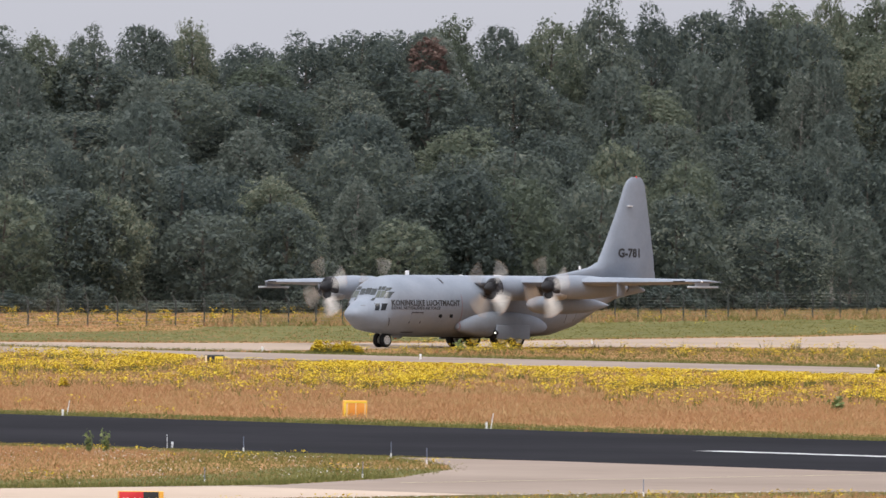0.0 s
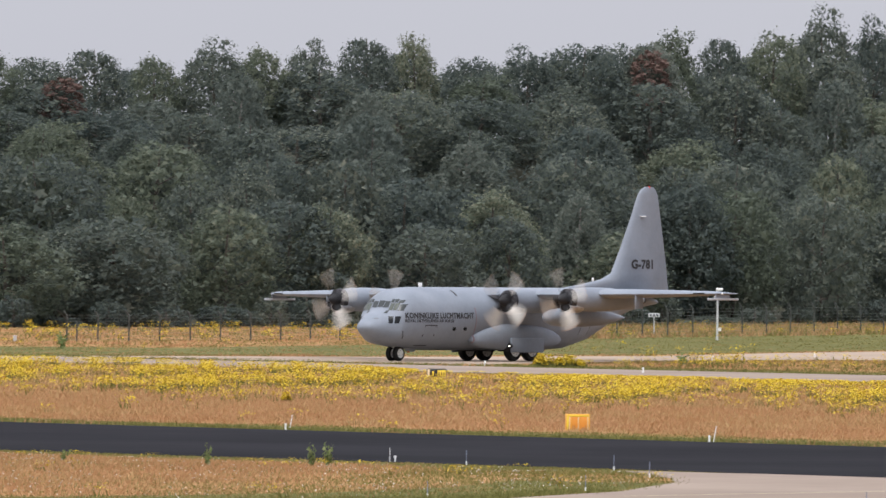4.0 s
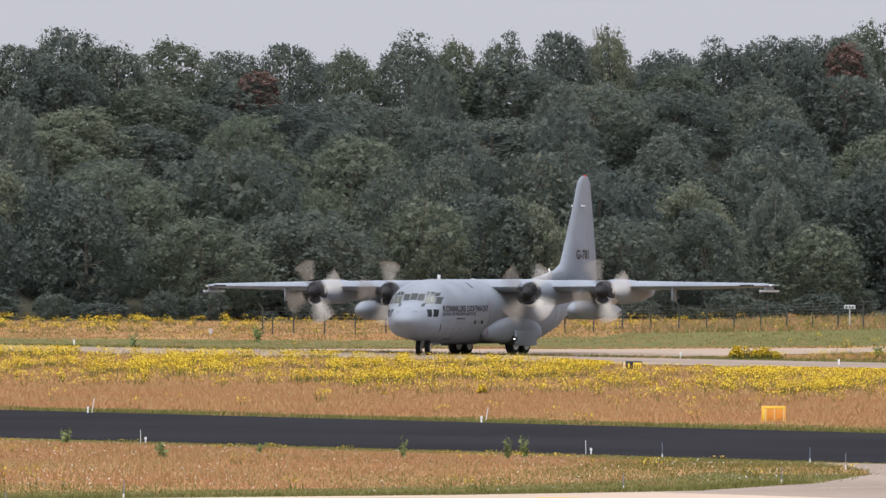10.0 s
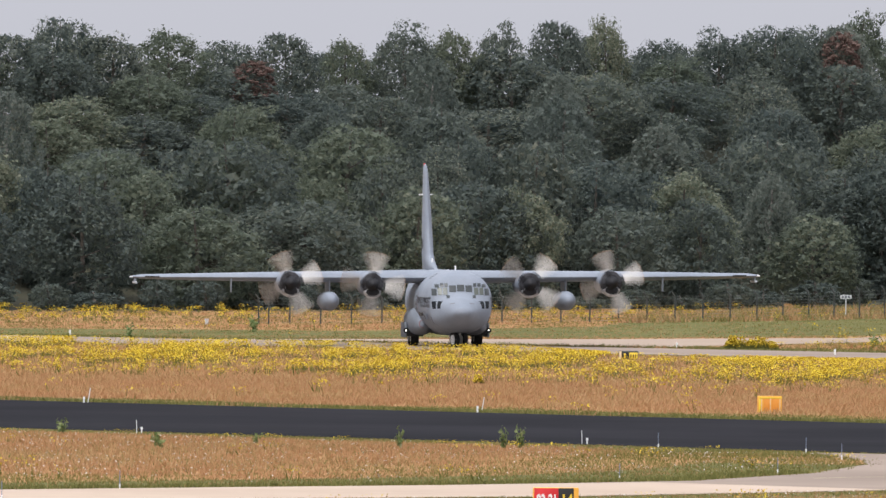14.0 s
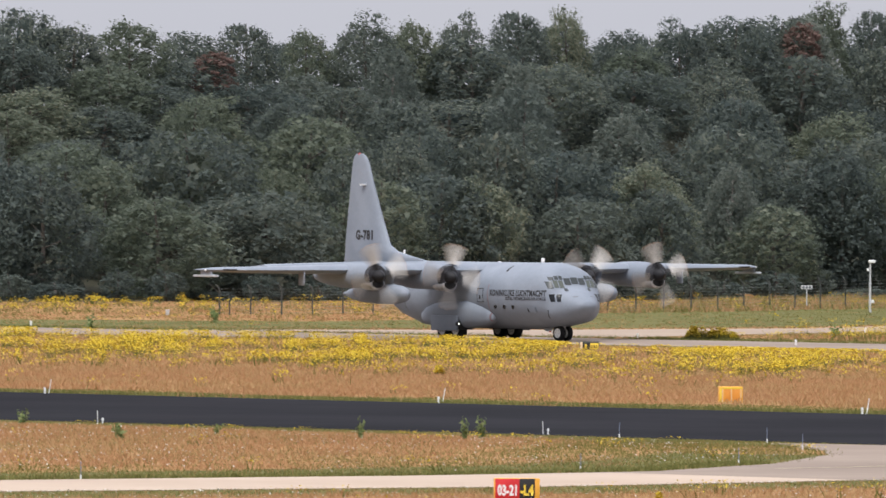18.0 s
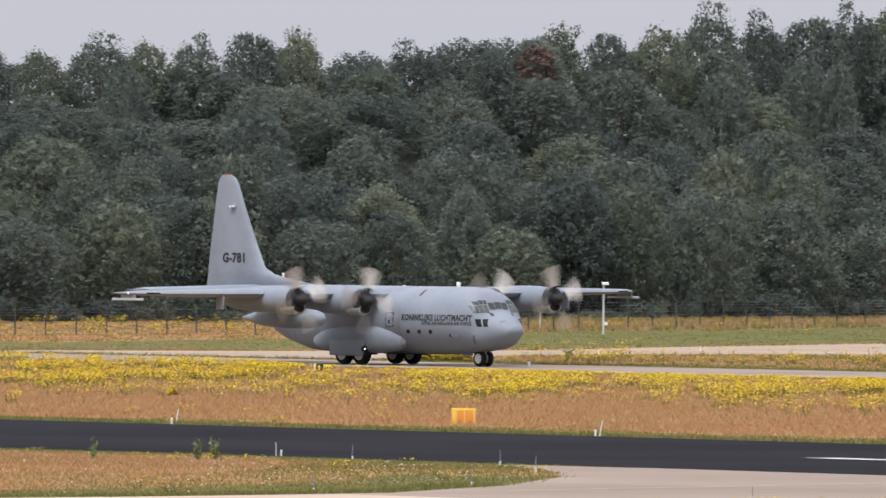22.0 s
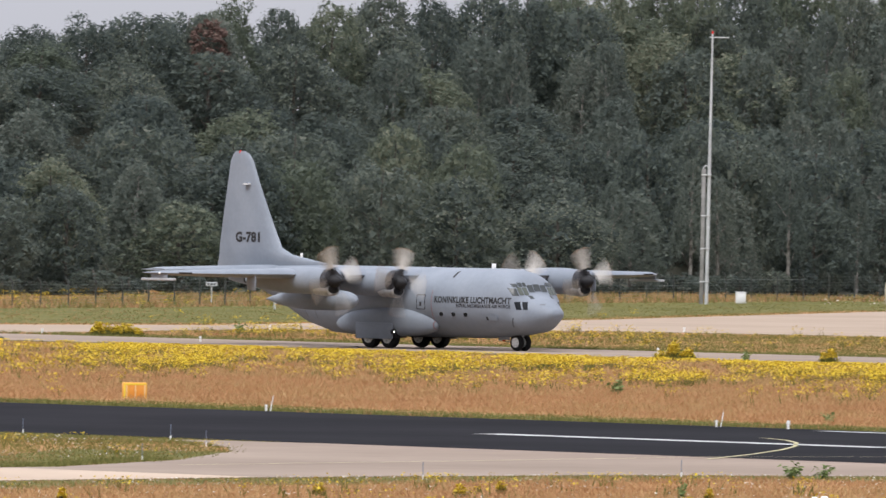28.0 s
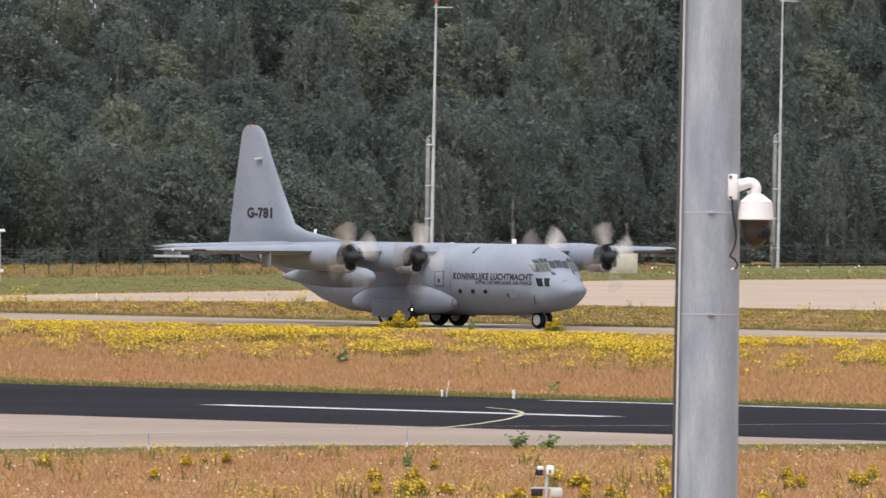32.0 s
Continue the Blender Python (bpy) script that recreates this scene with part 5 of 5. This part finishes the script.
def build_signs():
    # orange sign at the far runway edge
    s = sign_frame("runway_sign", "orange box sign in dry grass beside the runway", 14.1, 540.0, 1.02, 0.70, 0.30, 14, M_ORANGE, 0.08)
    for x0, x1 in ((-0.30, -0.03), (0.05, 0.36)):
        panel(s, "face_panel", x0, x1, 0.12, 0.66, M_ORANGE2, 0.012)
    for x0 in (-0.40, -0.015, 0.40):
        panel(s, "rib", x0, x0 + 0.032, 0.10, 0.66, M_CREAM, 0.02, "pale upright rib")
    panel(s, "top_rail", -0.49, 0.49, 0.67, 0.73, M_SIGNY, 0.016, "bright yellow top rail")
    panel(s, "side_rail", -0.505, -0.42, 0.10, 0.66, M_SIGNY, 0.014, "bright yellow side rail")
    # small taxiway sign far off
    s = sign_frame("taxiway_sign", "small black and yellow taxiway sign among ragwort", 10.9, 731.0, 1.12, 0.48, 0.25, 10, M_POST, 0.14)
    panel(s, "face_panel", -0.40, 0.02, 0.16, 0.55, M_BLACK, 0.012)
    panel(s, "edge_strip", -0.555, -0.42, 0.13, 0.59, M_CREAM, 0.012, "pale end strip")
    panel(s, "legend_bar", -0.28, -0.18, 0.22, 0.48, M_SIGNY, 0.02)
    panel(s, "face_panel", 0.04, 0.52, 0.18, 0.53, M_SIGNY, 0.012)
    for k in range(3):
        panel(s, "legend_bar", 0.10 + 0.14 * k, 0.16 + 0.14 * k, 0.24, 0.42, M_BLACK, 0.02)
    # holding position sign near the eye
    x, y = 3.27, 352.0
    w = 1.26
    s = sign_frame("holding_sign", "red and black runway holding sign, white and yellow legend", x, y, w, 0.62, 0.28, 6, M_ORANGE, 0.22)
    panel(s, "red_panel", -w / 2 + 0.015, 0.06, 0.235, 0.825, M_RED, 0.012, "red panel")
    panel(s, "black_panel", 0.06, 0.49, 0.235, 0.825, M_BLACK, 0.012, "black panel")
    rot = Matrix.Rotation(radians(90), 4, "X")
    letters("03-21", 0.40, M_WHITEP, Matrix.Translation((-0.285, -0.02, 0.49)) @ rot, "legend", s, "white runway legend", width=0.54)
    letters("-L4", 0.40, M_SIGNY, Matrix.Translation((0.27, -0.02, 0.49)) @ rot, "legend", s, "yellow taxiway legend", width=0.38)


def build_markers():
    far = new("edge_marker")
    tagged(far, "white leaning stick beside a small runway edge light", "runway marker", "runway edge markers")
    bm = bmesh.new()
    tube(bm, (0.08, 0, -0.03), (0.20, 0, 0.66), 0.020, 0.016, 8)
    part("stick", bm, M_WHITEP, far, "white leaning stick")
    bm = bmesh.new()
    tube(bm, (-0.08, 0, -0.03), (-0.08, 0, 0.22), 0.045, 0.04, 10)
    tube(bm, (-0.08, 0, 0.20), (-0.08, 0, 0.29), 0.055, 0.045, 10)
    part("edge_light", bm, M_WHITEP, far, "small cream edge light")
    far.matrix_basis = pose(-15.4, 552.9, 0)
    for x, y in ((1.7, 534.6), (18.8, 513.5), (35.5, 491.5), (52.5, 469.6), (-32.5, 573.0)):
        copy_thing(far, pose(x, y, 0))
    near = new("edge_marker")
    tagged(near, "thin pale stick beside a low white edge light", "runway marker", "runway edge markers")
    bm = bmesh.new()
    tube(bm, (-0.08, 0, -0.03), (-0.10, 0, 0.52), 0.013, 0.011, 8)
    part("stick", bm, M_WHITEP, near)
    bm = bmesh.new()
    tube(bm, (0.10, 0, -0.03), (0.10, 0, 0.17), 0.03, 0.025, 10)
    tube(bm, (0.10, 0, 0.16), (0.10, 0, 0.25), 0.05, 0.04, 10)
    part("edge_light", bm, M_WHITEP, near)
    near.matrix_basis = pose(-11.3, 478.0, 0)
    copy_thing(near, pose(5.3, 462.0, 0))
    blue = new("taxi_edge_marker")
    tagged(blue, "grey-blue reflector stick on a short white base", "taxiway marker", "taxiway edge markers")
    bm = bmesh.new()
    tube(bm, (0, 0, 0.14), (0, 0, 0.56), 0.012, 0.012, 8)
    part("reflector", bm, plain("blue_grey_plastic", (0.16, 0.19, 0.27), 0.5), blue, "grey-blue reflector tube")
    bm = bmesh.new()
    tube(bm, (0, 0, -0.03), (0, 0, 0.16), 0.026, 0.022, 8)
    part("base", bm, M_WHITEP, blue)
    blue.matrix_basis = pose(7.9, 456.5, 0)
    for x, y in ((13.0, 449.0), (13.9, 437.5), (11.0, 411.5), (5.7, 399.5), (27.6, 398.0), (46.5, 408.0), (-9.6, 382.0), (-12.6, 366.0), (19.0, 388.5)):
        copy_thing(blue, pose(x, y, 0))
    low = new("edge_light")
    tagged(low, "small cream edge light in short grass", "edge light", "taxiway edge lights")
    bm = bmesh.new()
    tube(bm, (0, 0, -0.03), (0, 0, 0.25), 0.06, 0.05, 10)
    tube(bm, (0, 0, 0.22), (0, 0, 0.36), 0.075, 0.06, 10)
    part("lamp_body", bm, M_WHITEP, low)
    low.matrix_basis = pose(38.0, 488.7, 0)
    for x, y in ((-25.0, 858.0), (15.0, 802.0), (-27.6, 812.0), (50.0, 742.5), (31.0, 846.0), (24.0, 770.0), (39.5, 884.0), (61.0, 879.0)):
        copy_thing(low, pose(x, y, 0))


def fence_y(x):
    return float(np.interp(x, [-13.6, 8.4, 22.7, 33.5, 60, 90, 130, 200], [952, 983, 1012, 1046, 1118, 1198, 1285, 1430]))


def build_fence():
    f = new("fence")
    tagged(f, "wire perimeter fence on dark posts with angled tops", "fence")
    xs, x = [], -13.6
    while x < 150:
        xs.append(x)
        x += 2.3 if x < 60 else 3.0
    tops = []
    bm = bmesh.new()
    tube(bm, (0, 0, -0.3), (0, 0, 1.0), 0.05, 0.05, 6)
    tube(bm, (0, 0, 0.99), (-0.20, -0.06, 1.17), 0.045, 0.035, 6)
    me = bpy.data.meshes.new("post")
    bm.to_mesh(me)
    bm.free()
    me.materials.append(M_POST)
    for x in xs:
        y = fence_y(x)
        h = float(np.interp(x, [-13, 25, 40], [1.95, 2.05, 2.35]))
        o = new("post", me)
        o.parent = f
        o.matrix_basis = pose(x, y, 0) @ Matrix.Diagonal((1.35, 1.35, h, 1))
        tops.append((x, y, h))
    for k in range(9):
        u = 0.08 + 0.92 * k / 8
        bm = bmesh.new()
        for a, b in zip(tops, tops[1:]):
            tube(bm, (a[0], a[1], a[2] * u), (b[0], b[1], b[2] * u), 0.007, 0.007, 4, False)
        part("wire", bm, M_WIRE, f, smooth=False)
    bm = bmesh.new()
    x, y = -13.6, fence_y(-13.6)
    tube(bm, (x - 0.75, y - 1, 2.35), (x + 0.05, y, 1.6), 0.04, 0.04, 6)
    tube(bm, (x + 0.75, y + 1, -0.2), (x + 0.75, y + 1, 1.5), 0.06, 0.06, 6)
    part("brace", bm, M_POST, f)


def build_boxes():
    for nm, lab, x, y, w, d, h, m in (("cabinet", "white electrical cabinet on the grass", 86.3, 1168, 0.88, 0.6, 1.02, M_WHITEP),
                                      ("shelter", "beige equipment shelter on short grass", 102.6, 1186, 2.35, 1.6, 1.95, noisy("beige_sheet", [(0.4, (0.46, 0.42, 0.34)), (0.6, (0.54, 0.5, 0.41))], 1.0, 0.7, fine=0.1)),
                                      ("marker_box", "small white marker box in the grass", -17.4, 948, 0.24, 0.22, 0.36, M_STEEL)):
        c = new(nm)
        tagged(c, lab, "cabinet")
        c.matrix_basis = pose(x, y, 0, 0, 0, turned(x, y, 12))
        part("body", box(bmesh.new(), -w / 2, w / 2, 0, d, -0.02, h, 0.03), m, c)
        part("lid", box(bmesh.new(), -w / 2 - 0.04, w / 2 + 0.04, -0.04, d + 0.04, h, h + 0.06, 0.02), m, c)
        part("door", box(bmesh.new(), -w * 0.44, w * 0.44, -0.02, 0.004, 0.1 * h, 0.92 * h, 0.006), m, c)
    s = new("notice_board")
    x, y = 33.6, 1050.0
    tagged(s, "small white notice board on a post by the fence", "notice board")
    s.matrix_basis = pose(x, y, 0, 0, 0, turned(x, y))
    bm = bmesh.new()
    tube(bm, (0, 0.05, -0.1), (0, 0.05, 1.75), 0.05, 0.05, 8)
    part("post", bm, M_STEEL, s)
    b = part("board", box(bmesh.new(), -0.47, 0.47, -0.03, 0.0, 1.62, 1.96, 0.01), M_STEEL, s)
    for k in range(3):
        part("legend_bar", box(bmesh.new(), -0.36 + 0.26 * k, -0.18 + 0.26 * k, -0.04, -0.03, 1.70, 1.88, 0.003), M_GREY_D, b)
    # twin-headed sensor near the eye
    x, y = 24.05, 299.0
    t = new("weather_sensor")
    tagged(t, "short grey sensor mast with two heads and two boxes", "sensor")
    t.matrix_basis = pose(x, y, 0, 0, 0, turned(x, y))
    bm = bmesh.new()
    tube(bm, (0, 0, -0.05), (0, 0, 1.62), 0.045, 0.04, 12)
    part("mast", bm, M_STEEL, t)
    part("dark_head", box(bmesh.new(), -0.27, -0.08, -0.14, 0.1, 1.44, 1.60, 0.03), M_BLACK, t, "black box head")
    part("head_cap", box(bmesh.new(), -0.22, -0.07, -0.15, 0.1, 1.57, 1.66, 0.03), M_WHITEP, t)
    hd = part("pale_head", box(bmesh.new(), -0.01, 0.18, -0.14, 0.1, 1.46, 1.68, 0.04), M_WHITEP, t)
    part("aperture", box(bmesh.new(), 0.06, 0.10, -0.16, -0.13, 1.50, 1.58, 0.005), M_BLACK, hd)
    part("crossbar", box(bmesh.new(), -0.36, 0.36, -0.03, 0.03, 1.12, 1.16, 0.01), M_STEEL, t)
    part("dark_box", box(bmesh.new(), -0.36, -0.08, -0.12, 0.1, 0.95, 1.13, 0.02), M_BLACK, t, "black instrument box")
    part("grey_box", box(bmesh.new(), 0.10, 0.38, -0.12, 0.1, 0.94, 1.13, 0.02), M_STEEL, t, "grey instrument box")


def ragwort_plant(rng, heads_n, w, h):
    g = np.random.default_rng(rng)
    n = heads_n
    a, r = g.uniform(0, 6.28, n), np.sqrt(g.uniform(0, 1, n))
    x, y = r * np.cos(a) * w, r * np.sin(a) * w * 0.6
    z = h * (0.30 + 0.70 * np.sqrt(np.clip(1 - r * r, 0, 1))) * g.uniform(0.45, 1.08, n)
    fl = soup("blossom", heads(x, y, z, g.uniform(0.035, 0.080, n), 0.6), 4, BLADE["yellow"])
    m = n // 4
    st = soup("foliage", blades(g.normal(0, w * 0.4, m), g.normal(0, w * 0.25, m), np.full(m, h * 0.6), np.full(m, 0.06), 3, 0.08, 0.25), 3, BLADE["stem"])
    return fl, st


def build_plants():
    kinds = [ragwort_plant(31, 240, 0.55, 0.66), ragwort_plant(32, 190, 0.42, 0.74), ragwort_plant(33, 150, 0.38, 0.75)]
    rnd = random.Random(3)
    spots = []
    # loose stands of several plants beside the taxiway
    for x, y, wide, count in ((19.4, 800, 1.7, 15), (49.2, 716, 0.8, 6), (57.3, 706, 0.4, 2)):
        for k in range(count):
            u = rnd.uniform(-1, 1)
            spots.append((x + u * wide, y + rnd.uniform(-2, 2), rnd.randrange(3), rnd.uniform(0.7, 1.1), rnd.uniform(0.6, 1.05) * (1.25 - 0.5 * u * u)))
    spots += [
             (7.2, 352, 2, 0.6, 0.6), (22.5, 336, 1, 0.6, 0.5), (23.3, 338, 2, 0.7, 0.5), (28.6, 352, 2, 0.6, 0.5), (14.9, 366, 2, 0.5, 0.5), (30.5, 338, 2, 0.7, 0.5), (20.5, 372, 2, 0.5, 0.5),
             (33.4, 372, 2, 0.5, 0.5), (26.2, 366, 2, 0.5, 0.5), (17.3, 350, 2, 0.6, 0.5), (1.9, 618, 2, 1.0, 0.8)]
    for k in range(22):
        y, az = rnd.uniform(322, 368), rnd.uniform(2.9, 6.2)
        spots.append((y * math.tan(radians(az)), y, 1 + k % 2, rnd.uniform(0.4, 0.85), rnd.uniform(0.4, 0.62)))
    for x, y, k, w, h in spots:
        t = new("ragwort_plant")
        tagged(t, "bushy ragwort covered in yellow flowers", "wildflower", "large ragwort plants")
        for nm, me in zip(("blossom", "foliage"), kinds[k]):
            o = new(nm, me)
            o.parent = t
        t.matrix_basis = pose(x, y, 0, 0, 0, (x * 37) % 360) @ Matrix.Diagonal((w, w, h, 1))
    g = np.random.default_rng(5)
    weeds = []
    for k in range(3):
        c, nrm = [], []
        for stem in range(9):
            a, lean, tall = g.uniform(0, 6.28), g.uniform(0.1, 0.55), g.uniform(0.35, 0.8)
            for u in np.linspace(0.12, 1.0, 11):
                r = lean * u * tall
                c.append((r * math.cos(a) + g.normal(0, 0.05), r * math.sin(a) + g.normal(0, 0.05), tall * u))
                nrm.append((math.cos(a) + g.normal(0, 0.6), math.sin(a) + g.normal(0, 0.6) - 0.4, 0.5 + g.normal(0, 0.4)))
        weeds.append(leaf_soup(g, "foliage", np.array(c), np.array(nrm), 0.085, BLADE["weed"]))
    for x, y, w, h in ((-9.8, 446, 1.25, 0.8), (-6.6, 455, 0.7, 0.6), (2.9, 452, 1.0, 1.0), (2.3, 450, 0.8, 1.0), (-14.1, 474, 1.2, 0.75), (-1.4, 450, 0.7, 0.95), (-20.6, 842, 1.6, 1.2), (-13.0, 890, 2.0, 1.5), (28.0, 815, 2.2, 1.0),
                       (31.0, 397, 1.8, 0.65), (32.0, 397.5, 1.6, 0.55), (41.0, 506, 1.5, 0.5), (25.4, 366, 0.9, 0.7), (36.9, 575, 2.0, 0.9), (52.0, 700, 1.6, 0.9)):
        t = new("green_weed")
        new("foliage", weeds[int(abs(x)) % 3]).parent = t
        tagged(t, "leafy green weed standing in dry grass", "weed", "green weeds")
        t.matrix_basis = pose(x, y, 0, 0, 0, (x * 53) % 360) @ Matrix.Diagonal((w * 0.9, w * 0.9, h * 1.1, 1))


build_fence()
build_mast(81.55, 1150.0, 24.6, 12.3)
build_mast(126.3, 1283.0, 27.5, 13.4)
build_white_post()
build_boxes()
build_signs()
build_markers()
build_plants()
build_near_pole()


# ---- what moves ----
def travelled():
    """Metres rolled by the main wheels at each time."""
    out, run, last = [], 0.0, None
    for t, x, y, h in TAXI:
        a = radians(h)
        at = Vector((x - 13.4 * math.cos(a), y - 13.4 * math.sin(a)))
        run += (at - last).length if last else 0.0
        last = at
        out.append((t, run))
    return out


def motions():
    walk(plane, [(t, pose(x, y, 0.04, float(np.interp(t, (0, 8, 24, 31), (0.7, 0.55, 0.42, 0.26))), 0, h)) for t, x, y, h in TAXI])
    way = travelled()
    ts, ds = [a for a, b in way], [b for a, b in way]
    hs = [radians(h) for t, x, y, h in TAXI]
    # the nose leg turns into the curve
    rows = []
    for i in range(len(ts)):
        a, b = max(i - 2, 0), min(i + 2, len(ts) - 1)
        k = (hs[b] - hs[a]) / max(0.5, ds[b] - ds[a])
        rows.append((ts[i], pose(-3.65, 0, 0, 0, 0, math.degrees(math.atan(9.7 * k)))))
    walk(MOVING["nose"], rows)
    for hub, x, y, r in MOVING["wheels"]:
        walk(hub, [(i / 10, pose(x, y, r, 0, math.degrees(float(np.interp(i / 10, ts, ds)) / r), 0)) for i in range(321)])
    for k, (prop, y, z) in enumerate(MOVING["props"]):
        walk(prop, [(i / 30, pose(HUB_X, y, z, 20 + 31 * k + 81.0 * i, 0, 0)) for i in range(961)])


motions()
